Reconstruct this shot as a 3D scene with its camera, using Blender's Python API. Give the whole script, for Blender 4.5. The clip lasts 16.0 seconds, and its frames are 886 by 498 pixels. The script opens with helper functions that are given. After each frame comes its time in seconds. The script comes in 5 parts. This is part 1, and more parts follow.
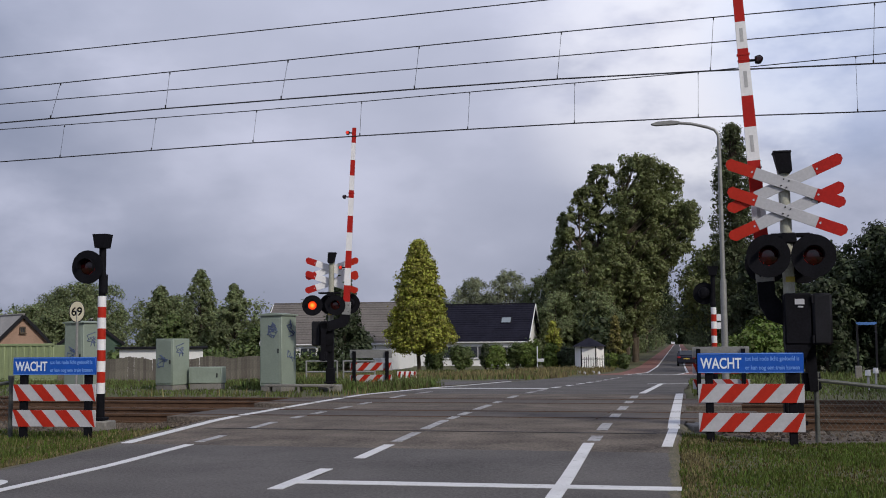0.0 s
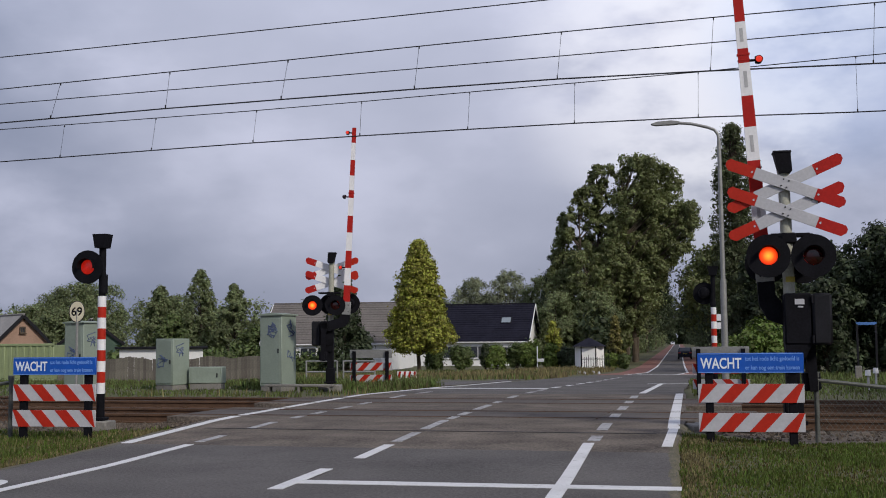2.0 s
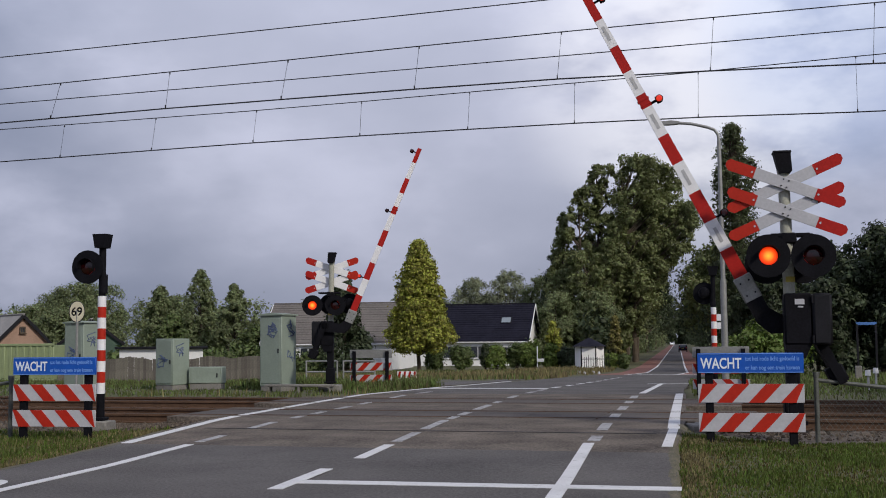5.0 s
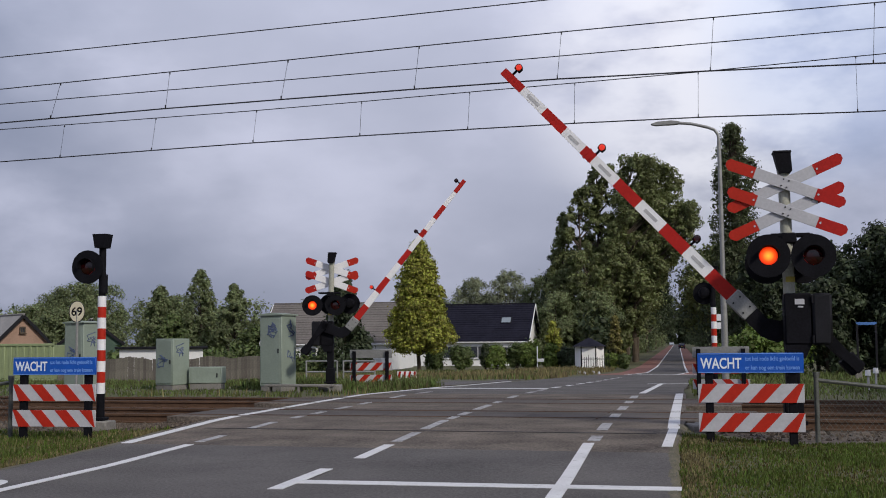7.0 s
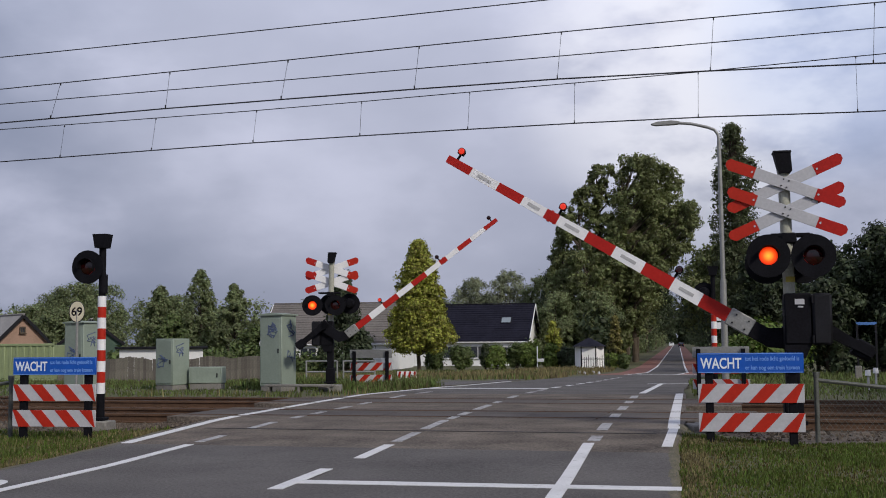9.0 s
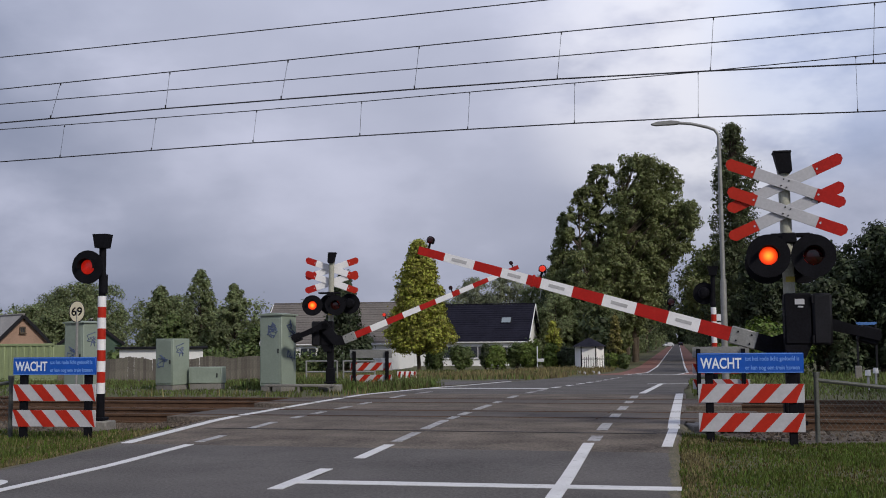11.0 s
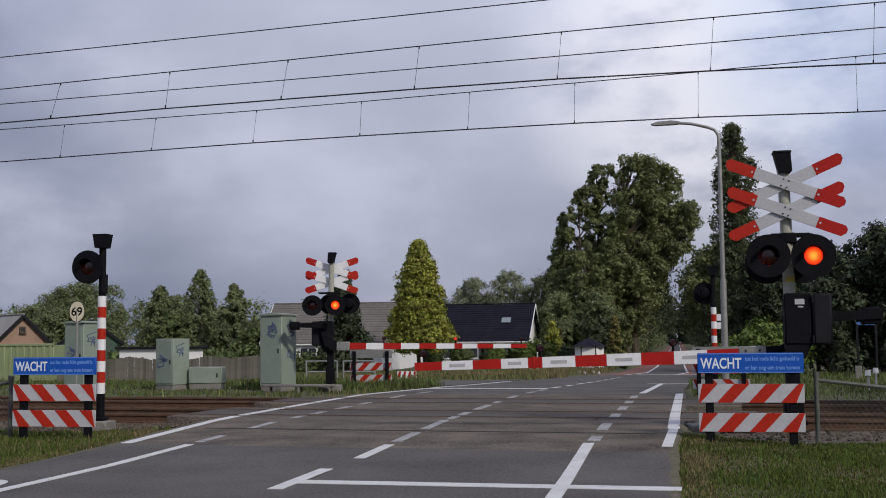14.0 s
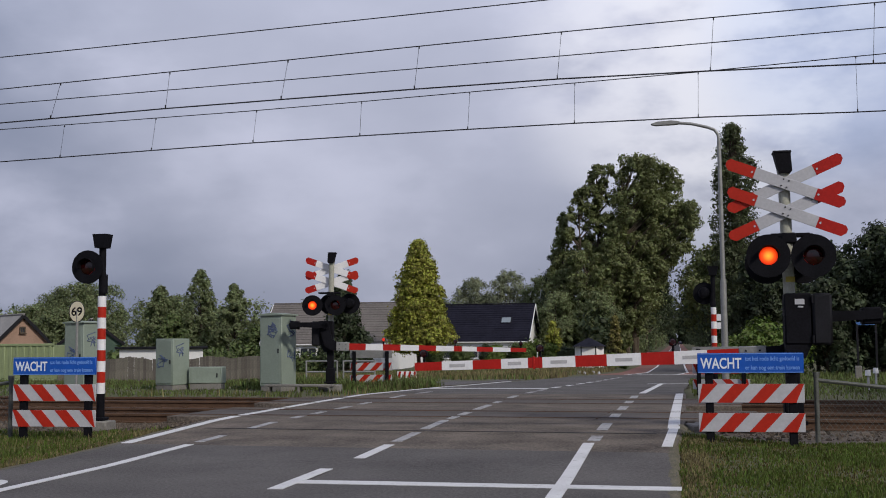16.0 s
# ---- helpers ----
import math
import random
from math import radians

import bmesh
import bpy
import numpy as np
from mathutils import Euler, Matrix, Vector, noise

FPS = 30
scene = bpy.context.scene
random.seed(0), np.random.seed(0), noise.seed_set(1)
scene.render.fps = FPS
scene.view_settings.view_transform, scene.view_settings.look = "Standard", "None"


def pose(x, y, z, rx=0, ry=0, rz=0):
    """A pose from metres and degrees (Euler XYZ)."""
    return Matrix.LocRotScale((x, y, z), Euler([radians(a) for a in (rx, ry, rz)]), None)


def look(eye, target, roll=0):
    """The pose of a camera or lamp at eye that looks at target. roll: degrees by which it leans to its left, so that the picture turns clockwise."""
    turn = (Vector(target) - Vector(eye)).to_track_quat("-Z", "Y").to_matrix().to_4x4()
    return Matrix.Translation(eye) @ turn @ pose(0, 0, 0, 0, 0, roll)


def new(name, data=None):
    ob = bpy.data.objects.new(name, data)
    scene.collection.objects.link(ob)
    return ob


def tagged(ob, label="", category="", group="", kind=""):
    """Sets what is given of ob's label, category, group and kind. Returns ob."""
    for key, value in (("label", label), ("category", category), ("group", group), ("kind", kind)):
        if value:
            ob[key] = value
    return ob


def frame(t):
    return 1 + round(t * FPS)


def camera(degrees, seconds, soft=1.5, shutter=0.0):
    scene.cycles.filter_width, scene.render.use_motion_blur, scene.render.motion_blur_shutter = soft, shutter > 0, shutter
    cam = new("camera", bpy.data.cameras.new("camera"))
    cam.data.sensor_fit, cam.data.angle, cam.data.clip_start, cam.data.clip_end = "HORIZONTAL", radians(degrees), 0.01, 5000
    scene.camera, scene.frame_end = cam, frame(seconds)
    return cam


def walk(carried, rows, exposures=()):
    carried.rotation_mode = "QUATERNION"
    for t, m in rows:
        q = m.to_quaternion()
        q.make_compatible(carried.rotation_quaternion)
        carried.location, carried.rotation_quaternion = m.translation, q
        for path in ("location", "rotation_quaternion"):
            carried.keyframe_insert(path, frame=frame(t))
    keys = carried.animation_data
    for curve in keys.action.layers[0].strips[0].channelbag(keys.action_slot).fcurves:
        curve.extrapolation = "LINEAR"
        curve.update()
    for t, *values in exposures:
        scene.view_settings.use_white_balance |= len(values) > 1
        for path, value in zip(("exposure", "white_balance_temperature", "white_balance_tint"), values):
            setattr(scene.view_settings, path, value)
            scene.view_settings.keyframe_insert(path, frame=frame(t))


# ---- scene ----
cam = camera(42.0, 16.0, soft=1.0)
EYE = (0.0, 0.0, 1.3)
VIEW = look(EYE, (-3.954, 19.541, 2.897), -0.5)
walk(cam, [(0.0, VIEW), (16.0, VIEW)], [(0.0, -0.09), (8.0, -0.09), (12.0, -0.15), (16.0, -0.17)])

# ---- light: broken cloud, a hazy sun behind the camera to its right ----
SUN_AZ, SUN_EL = radians(132), radians(34)
to_sun = Vector((math.sin(SUN_AZ) * math.cos(SUN_EL), math.cos(SUN_AZ) * math.cos(SUN_EL), math.sin(SUN_EL)))


def make_world():
    w = bpy.data.worlds.new("sky")
    scene.world = w
    w.use_nodes = True
    nt = w.node_tree
    nt.nodes.clear()
    n = nt.nodes.new
    out, bg, bg2, mixs = n("ShaderNodeOutputWorld"), n("ShaderNodeBackground"), n("ShaderNodeBackground"), n("ShaderNodeMixShader")
    sky = n("ShaderNodeTexSky")
    sky.sky_type, sky.sun_disc = "NISHITA", False
    sky.sun_elevation, sky.sun_rotation = SUN_EL, SUN_AZ
    bg.inputs["Strength"].default_value = 0.10
    nt.links.new(sky.outputs[0], bg.inputs["Color"])
    co = n("ShaderNodeTexCoord")
    mp = n("ShaderNodeMapping")
    mp.inputs["Scale"].default_value = (2.0, 2.0, 3.8)
    mp.inputs["Rotation"].default_value = (0, 0, 0.3)
    mp.inputs["Location"].default_value = (0.35, 0.1, 0.6)
    nt.links.new(co.outputs["Generated"], mp.inputs["Vector"])

    def cloud(scale, detail, lo, hi, rough=0.55):
        t, r = n("ShaderNodeTexNoise"), n("ShaderNodeMapRange")
        t.inputs["Scale"].default_value, t.inputs["Detail"].default_value = scale, detail
        t.inputs["Roughness"].default_value = rough
        r.interpolation_type = "SMOOTHSTEP"
        r.inputs["From Min"].default_value, r.inputs["From Max"].default_value = lo, hi
        nt.links.new(mp.outputs[0], t.inputs["Vector"])
        nt.links.new(t.outputs["Fac"], r.inputs["Value"])
        return r
    body, cover = cloud(2.3, 6, 0.30, 0.72, 0.5), cloud(0.8, 4, 0.20, 0.36)
    ramp = n("ShaderNodeValToRGB")
    ramp.color_ramp.elements[0].color = (0.285, 0.322, 0.445, 1)
    ramp.color_ramp.elements[1].color = (0.60, 0.63, 0.80, 1)
    mid = ramp.color_ramp.elements.new(0.5)
    mid.color = (0.392, 0.427, 0.566, 1)
    nt.links.new(body.outputs[0], ramp.inputs[0])
    # a thin, bright place in the cloud low in the north
    dot, near, glow, add = n("ShaderNodeVectorMath"), n("ShaderNodeMapRange"), n("ShaderNodeMath"), n("ShaderNodeMix")
    dot.operation, glow.operation = "DOT_PRODUCT", "MULTIPLY"
    dot.inputs[1].default_value = (0.029, 0.973, 0.231)
    near.interpolation_type = "SMOOTHERSTEP"
    near.inputs["From Min"].default_value, near.inputs["From Max"].default_value = 0.982, 1.0
    puff = cloud(3.6, 5, 0.32, 0.56)
    nt.links.new(co.outputs["Generated"], dot.inputs[0])
    nt.links.new(dot.outputs["Value"], near.inputs["Value"])
    nt.links.new(near.outputs[0], glow.inputs[0])
    nt.links.new(puff.outputs[0], glow.inputs[1])
    add.data_type = "RGBA"
    nt.links.new(glow.outputs[0], add.inputs[0])
    nt.links.new(ramp.outputs[0], add.inputs[6])
    add.inputs[7].default_value = (0.93, 0.94, 1.02, 1)
    # broad lift of the cloud's brightness high in the north-west
    dot2, near2, add2 = n("ShaderNodeVectorMath"), n("ShaderNodeMapRange"), n("ShaderNodeMix")
    dot2.operation, add2.data_type = "DOT_PRODUCT", "RGBA"
    dot2.inputs[1].default_value = (-0.215, 0.938, 0.27)
    near2.interpolation_type = "SMOOTHERSTEP"
    near2.inputs["From Min"].default_value, near2.inputs["From Max"].default_value = 0.93, 1.0
    near2.inputs["To Max"].default_value = 0.46
    nt.links.new(co.outputs["Generated"], dot2.inputs[0])
    nt.links.new(dot2.outputs["Value"], near2.inputs["Value"])
    nt.links.new(near2.outputs[0], add2.inputs[0])
    nt.links.new(add.outputs[2], add2.inputs[6])
    add2.inputs[7].default_value = (0.66, 0.68, 0.83, 1)
    # a gap of pale blue beside the bright cloud
    dot3, near3, add3 = n("ShaderNodeVectorMath"), n("ShaderNodeMapRange"), n("ShaderNodeMix")
    dot3.operation, add3.data_type = "DOT_PRODUCT", "RGBA"
    dot3.inputs[1].default_value = (0.14, 0.96, 0.244)
    near3.interpolation_type = "SMOOTHERSTEP"
    near3.inputs["From Min"].default_value, near3.inputs["From Max"].default_value = 0.990, 1.0
    near3.inputs["To Max"].default_value = 0.38
    nt.links.new(co.outputs["Generated"], dot3.inputs[0])
    nt.links.new(dot3.outputs["Value"], near3.inputs["Value"])
    nt.links.new(near3.outputs[0], add3.inputs[0])
    nt.links.new(add2.outputs[2], add3.inputs[6])
    add3.inputs[7].default_value = (0.42, 0.55, 0.86, 1)
    # the cloud layer is greyer low down, where it is seen through more of its depth
    sep, rise, tone = n("ShaderNodeSeparateXYZ"), n("ShaderNodeMapRange"), n("ShaderNodeVectorMath")
    tone.operation = "SCALE"
    rise.inputs["From Min"].default_value, rise.inputs["From Max"].default_value = 0.02, 0.30
    rise.inputs["To Min"].default_value, rise.inputs["To Max"].default_value = 0.80, 1.14
    nt.links.new(co.outputs["Generated"], sep.inputs[0])
    nt.links.new(sep.outputs["Z"], rise.inputs["Value"])
    nt.links.new(add3.outputs[2], tone.inputs[0])
    nt.links.new(rise.outputs[0], tone.inputs["Scale"])
    nt.links.new(tone.outputs[0], bg2.inputs["Color"])
    bg2.inputs["Strength"].default_value = 1.0
    nt.links.new(cover.outputs[0], mixs.inputs[0])
    nt.links.new(bg.outputs[0], mixs.inputs[1])
    nt.links.new(bg2.outputs[0], mixs.inputs[2])
    nt.links.new(mixs.outputs[0], out.inputs["Surface"])


make_world()
sun_data = bpy.data.lights.new("sun", "SUN")
sun_data.energy, sun_data.angle, sun_data.color = 2.6, radians(7), (1.0, 0.93, 0.82)
sun = new("sun", sun_data)
sun.matrix_world = look(to_sun * 60, (0, 0, 0))

# ---- materials ----


def mat(name, color, rough=0.6, metal=0.0, var=0.12, scale=3.0, fine=40.0, bump=0.0, color2=None, emit=None, strength=0.0, spec=0.5, rand=0.0, island=False, trans=0.0, wear=None):
    """A plain surface with blotches at a large scale and grain at a fine one."""
    m = bpy.data.materials.new(name)
    m.use_nodes = True
    nt = m.node_tree
    n, L = nt.nodes.new, nt.links.new
    p = nt.nodes["Principled BSDF"]
    p.inputs["Roughness"].default_value, p.inputs["Metallic"].default_value = rough, metal
    p.inputs["Specular IOR Level"].default_value = spec
    co = n("ShaderNodeTexCoord")
    a, b = n("ShaderNodeTexNoise"), n("ShaderNodeTexNoise")
    a.inputs["Scale"].default_value, a.inputs["Detail"].default_value = scale, 4
    b.inputs["Scale"].default_value, b.inputs["Detail"].default_value = fine, 3
    L(co.outputs["Object"], a.inputs["Vector"])
    L(co.outputs["Object"], b.inputs["Vector"])
    mx = n("ShaderNodeMix")
    mx.data_type = "RGBA"
    c2 = color2 or tuple(max(0, c * (1 - 2.2 * var)) for c in color)
    c1 = tuple(min(1, c * (1 + var)) for c in color)
    mx.inputs[6].default_value, mx.inputs[7].default_value = (*c2, 1), (*c1, 1)
    sm = n("ShaderNodeMath")
    sm.operation = "MULTIPLY_ADD"
    sm.inputs[1].default_value = 0.5
    L(b.outputs["Fac"], sm.inputs[0])
    hf = n("ShaderNodeMath")
    hf.operation = "MULTIPLY"
    hf.inputs[1].default_value = 0.5
    L(a.outputs["Fac"], hf.inputs[0])
    L(hf.outputs[0], sm.inputs[2])
    mr = n("ShaderNodeMapRange")
    mr.inputs["From Min"].default_value, mr.inputs["From Max"].default_value = 0.32, 0.68
    L(sm.outputs[0], mr.inputs["Value"])
    L(mr.outputs[0], mx.inputs[0])
    col = mx.outputs[2]
    if rand or island:
        hsv = n("ShaderNodeHueSaturation")
        if island:
            g = n("ShaderNodeNewGeometry")
            src = g.outputs["Random Per Island"]
        else:
            g = n("ShaderNodeObjectInfo")
            src = g.outputs["Random"]
        r = n("ShaderNodeMapRange")
        r.inputs["To Min"].default_value, r.inputs["To Max"].default_value = 1 - rand, 1 + rand
        L(src, r.inputs["Value"])
        L(r.outputs[0], hsv.inputs["Value"])
        r2 = n("ShaderNodeMapRange")
        r2.inputs["To Min"].default_value, r2.inputs["To Max"].default_value = 0.5 - rand * 0.05, 0.5 + rand * 0.05
        L(src, r2.inputs["Value"])
        L(r2.outputs[0], hsv.inputs["Hue"])
        L(col, hsv.inputs["Color"])
        col = hsv.outputs[0]
    if wear:
        wn, wr, wm = n("ShaderNodeTexNoise"), n("ShaderNodeMapRange"), n("ShaderNodeMix")
        wn.inputs["Scale"].default_value, wn.inputs["Detail"].default_value = wear[1], 6
        wn.inputs["Roughness"].default_value = 0.7
        wr.inputs["From Min"].default_value, wr.inputs["From Max"].default_value = wear[2], wear[2] + 0.12
        wm.data_type = "RGBA"
        wm.inputs[7].default_value = (*wear[0], 1)
        L(co.outputs["Object"], wn.inputs["Vector"])
        L(wn.outputs["Fac"], wr.inputs["Value"])
        L(wr.outputs[0], wm.inputs[0])
        L(col, wm.inputs[6])
        col = wm.outputs[2]
    L(col, p.inputs["Base Color"])
    if bump:
        bp = n("ShaderNodeBump")
        bp.inputs["Strength"].default_value, bp.inputs["Distance"].default_value = bump, 0.02
        L(b.outputs["Fac"], bp.inputs["Height"])
        L(bp.outputs[0], p.inputs["Normal"])
    if emit:
        p.inputs["Emission Color"].default_value, p.inputs["Emission Strength"].default_value = (*emit, 1), strength
    if trans:
        t, ms = n("ShaderNodeBsdfTranslucent"), n("ShaderNodeMixShader")
        L(col, t.inputs["Color"])
        ms.inputs[0].default_value = trans
        L(p.outputs[0], ms.inputs[1])
        L(t.outputs[0], ms.inputs[2])
        L(ms.outputs[0], nt.nodes["Material Output"].inputs["Surface"])
    return m


M = {
    "asphalt": mat("asphalt", (0.113, 0.105, 0.102), 0.9, var=0.24, scale=0.6, fine=30, bump=0.8, spec=0.25),
    "asphalt_brown": mat("asphalt_brown", (0.148, 0.124, 0.104), 0.9, var=0.34, scale=1.3, fine=28, bump=0.8, spec=0.2),
    "panel_grey": mat("panel_grey", (0.108, 0.096, 0.090), 0.9, var=0.2, scale=0.9, fine=40, bump=0.3, rand=0.10, spec=0.15),
    "sand": mat("sand", (0.125, 0.108, 0.075), 0.95, var=0.3, scale=5, fine=40, bump=0.6, color2=(0.05, 0.05, 0.025)),
    "tar": mat("tar", (0.028, 0.027, 0.030), 0.7, var=0.2, scale=2, fine=30),
    "fence_steel": mat("fence_steel", (0.11, 0.115, 0.105), 0.6, 0.3, var=0.2, scale=5, fine=40),
    "red_asphalt": mat("red_asphalt", (0.20, 0.085, 0.065), 0.9, var=0.12, scale=0.6, fine=50, bump=0.2),
    "marking": mat("marking", (0.62, 0.62, 0.63), 0.7, var=0.10, scale=2, fine=60, wear=((0.26, 0.25, 0.26), 9, 0.60)),
    "marking_worn": mat("marking_worn", (0.36, 0.36, 0.37), 0.75, var=0.15, scale=2, fine=50, wear=((0.15, 0.14, 0.14), 8, 0.5)),
    "earth": mat("earth", (0.046, 0.058, 0.016), 0.95, var=0.35, scale=0.6, fine=9, bump=0.6, color2=(0.085, 0.066, 0.032)),
    "grass": mat("grass", (0.072, 0.104, 0.012), 0.8, var=0.25, scale=0.9, fine=5, color2=(0.056, 0.078, 0.010), rand=0.5, island=True, trans=0.3),
    "withered": mat("withered", (0.100, 0.090, 0.026), 0.85, var=0.25, scale=0.9, fine=5, color2=(0.085, 0.062, 0.022), rand=0.55, island=True, trans=0.3),
    "weed": mat("weed", (0.082, 0.120, 0.026), 0.8, var=0.25, scale=0.9, fine=5, color2=(0.095, 0.098, 0.032), rand=0.6, island=True, trans=0.3),
    "dry_grass": mat("dry_grass", (0.20, 0.165, 0.075), 0.85, var=0.2, scale=1, fine=8, rand=0.35, island=True, trans=0.3),
    "ballast": mat("ballast", (0.105, 0.082, 0.064), 0.95, var=0.35, scale=2.5, fine=22, bump=0.8, rand=0.35, island=True),
    "sleeper": mat("sleeper", (0.12, 0.095, 0.075), 0.9, var=0.2, scale=3, fine=30, bump=0.3, rand=0.15),
    "rust": mat("rust", (0.095, 0.050, 0.027), 0.85, 0.1, var=0.25, scale=3, fine=40, bump=0.3),
    "rail_head": mat("rail_head", (0.055, 0.048, 0.044), 0.75, 0.1, var=0.15, scale=2, fine=40),
    "black_paint": mat("black_paint", (0.007, 0.007, 0.010), 0.75, var=0.3, scale=4, fine=40, bump=0.05, spec=0.1),
    "dark_steel": mat("dark_steel", (0.012, 0.012, 0.016), 0.65, 0.1, var=0.25, scale=4, fine=40, spec=0.2),
    "galvanised": mat("galvanised", (0.30, 0.30, 0.29), 0.5, 0.5, var=0.12, scale=6, fine=40, wear=((0.25, 0.23, 0.2), 6, 0.66)),
    "pole_cream": mat("pole_cream", (0.36, 0.36, 0.30), 0.55, var=0.15, scale=5, fine=40),
    "white_paint": mat("white_paint", (0.74, 0.74, 0.76), 0.5, var=0.05, scale=4, fine=30, wear=((0.5, 0.49, 0.47), 5, 0.66)),
    "white_board": mat("white_board", (0.44, 0.44, 0.47), 0.45, var=0.06, scale=5, fine=30, wear=((0.45, 0.44, 0.42), 5, 0.66), spec=0.2),
    "red_paint": mat("red_paint", (0.38, 0.014, 0.010), 0.5, var=0.10, scale=5, fine=30, wear=((0.36, 0.03, 0.02), 6, 0.62), spec=0.2),
    "red_orange": mat("red_orange", (0.40, 0.022, 0.010), 0.45, var=0.08, scale=5, fine=30, spec=0.2),
    "sign_blue": mat("sign_blue", (0.012, 0.085, 0.42), 0.45, var=0.06, scale=5, fine=30, spec=0.2),
    "sign_text": mat("sign_text", (0.72, 0.76, 0.82), 0.5, var=0.04),
    "text_pale": mat("text_pale", (0.16, 0.32, 0.72), 0.5, var=0.04),
    "bar_grey": mat("bar_grey", (0.42, 0.42, 0.43), 0.5, var=0.1),
    "concrete": mat("concrete", (0.20, 0.19, 0.175), 0.9, var=0.18, scale=3, fine=30, bump=0.3, wear=((0.13, 0.13, 0.11), 4, 0.6)),
    "cabinet_green": mat("cabinet_green", (0.225, 0.27, 0.225), 0.6, var=0.08, scale=2, fine=25, wear=((0.2, 0.23, 0.2), 3, 0.62)),
    "container_green": mat("container_green", (0.24, 0.29, 0.15), 0.6, var=0.12, scale=1.5, fine=20, wear=((0.16, 0.17, 0.10), 3, 0.6)),
    "graffiti": mat("graffiti", (0.07, 0.10, 0.19), 0.6, var=0.2),
    "fence_wood": mat("fence_wood", (0.15, 0.135, 0.112), 0.9, var=0.25, scale=2, fine=30, rand=0.25),
    "roof_dark": mat("roof_dark", (0.016, 0.016, 0.027), 0.7, var=0.2, scale=0.5, fine=6, spec=0.08),
    "roof_grey": mat("roof_grey", (0.15, 0.135, 0.125), 0.85, var=0.15, scale=0.5, fine=8, bump=0.2),
    "roof_light": mat("roof_light", (0.30, 0.285, 0.27), 0.85, var=0.15, scale=0.6, fine=8),
    "brick": mat("brick", (0.33, 0.215, 0.16), 0.9, var=0.12, scale=0.8, fine=12, bump=0.2),
    "wall_white": mat("wall_white", (0.80, 0.80, 0.80), 0.7, var=0.04, scale=0.8, fine=10),
    "shed_green": mat("shed_green", (0.045, 0.085, 0.06), 0.7, var=0.15, scale=1, fine=12),
    "glass": mat("glass", (0.03, 0.035, 0.045), 0.08, var=0.1, spec=0.8),
    "skylight": mat("skylight", (0.22, 0.26, 0.29), 0.1, var=0.1, spec=0.9),
    "tyre": mat("tyre", (0.015, 0.015, 0.015), 0.9, var=0.2),
    "car_dark": mat("car_dark", (0.018, 0.020, 0.035), 0.25, 0.3, var=0.1),
    "car_white": mat("car_white", (0.70, 0.71, 0.72), 0.3, var=0.05),
    "tail_red": mat("tail_red", (0.35, 0.01, 0.01), 0.3, var=0.05),
    "bark": mat("bark", (0.085, 0.065, 0.045), 0.95, var=0.3, scale=2, fine=12, bump=0.6),
    "leaf_poplar": mat("leaf_poplar", (0.195, 0.222, 0.085), 0.65, var=0.25, scale=0.35, fine=3, rand=0.45, island=True, trans=0.35),
    "leaf_dark": mat("leaf_dark", (0.050, 0.070, 0.030), 0.7, var=0.25, scale=0.35, fine=3, rand=0.4, island=True, trans=0.2),
    "leaf_mid": mat("leaf_mid", (0.22, 0.26, 0.12), 0.7, var=0.25, scale=0.35, fine=3, rand=0.45, island=True, trans=0.4),
    "leaf_pale": mat("leaf_pale", (0.25, 0.275, 0.17), 0.7, var=0.25, scale=0.35, fine=3, rand=0.4, island=True, trans=0.25),
    "leaf_thuja": mat("leaf_thuja", (0.33, 0.335, 0.05), 0.7, var=0.3, scale=0.8, fine=4, rand=0.6, island=True, trans=0.2),
    "leaf_column": mat("leaf_column", (0.095, 0.115, 0.050), 0.7, var=0.25, scale=0.35, fine=3, rand=0.45, island=True, trans=0.3),
    "leaf_cypress": mat("leaf_cypress", (0.23, 0.205, 0.06), 0.7, var=0.3, scale=0.8, fine=4, rand=0.5, island=True, trans=0.2),
    "leaf_lime": mat("leaf_lime", (0.130, 0.190, 0.035), 0.7, var=0.22, scale=0.5, fine=4, rand=0.4, island=True, trans=0.25),
    "leaf_shrub": mat("leaf_shrub", (0.15, 0.21, 0.04), 0.7, var=0.25, scale=0.5, fine=4, rand=0.4, island=True, trans=0.2),
    "leaf_hedge": mat("leaf_hedge", (0.11, 0.15, 0.045), 0.7, var=0.25, scale=0.5, fine=4, rand=0.4, island=True, trans=0.2),
    "wire": mat("wire", (0.018, 0.018, 0.02), 0.6, 0.3, var=0.1),
    "cream_disc": mat("cream_disc", (0.62, 0.57, 0.42), 0.6, var=0.08, scale=4),
    "yellow": mat("yellow", (0.42, 0.33, 0.05), 0.6, var=0.1),
    "frame_blue": mat("frame_blue", (0.06, 0.16, 0.42), 0.5, var=0.1),
    "lens_dark": mat("lens_dark", (0.022, 0.002, 0.002), 0.15, var=0.1),
}


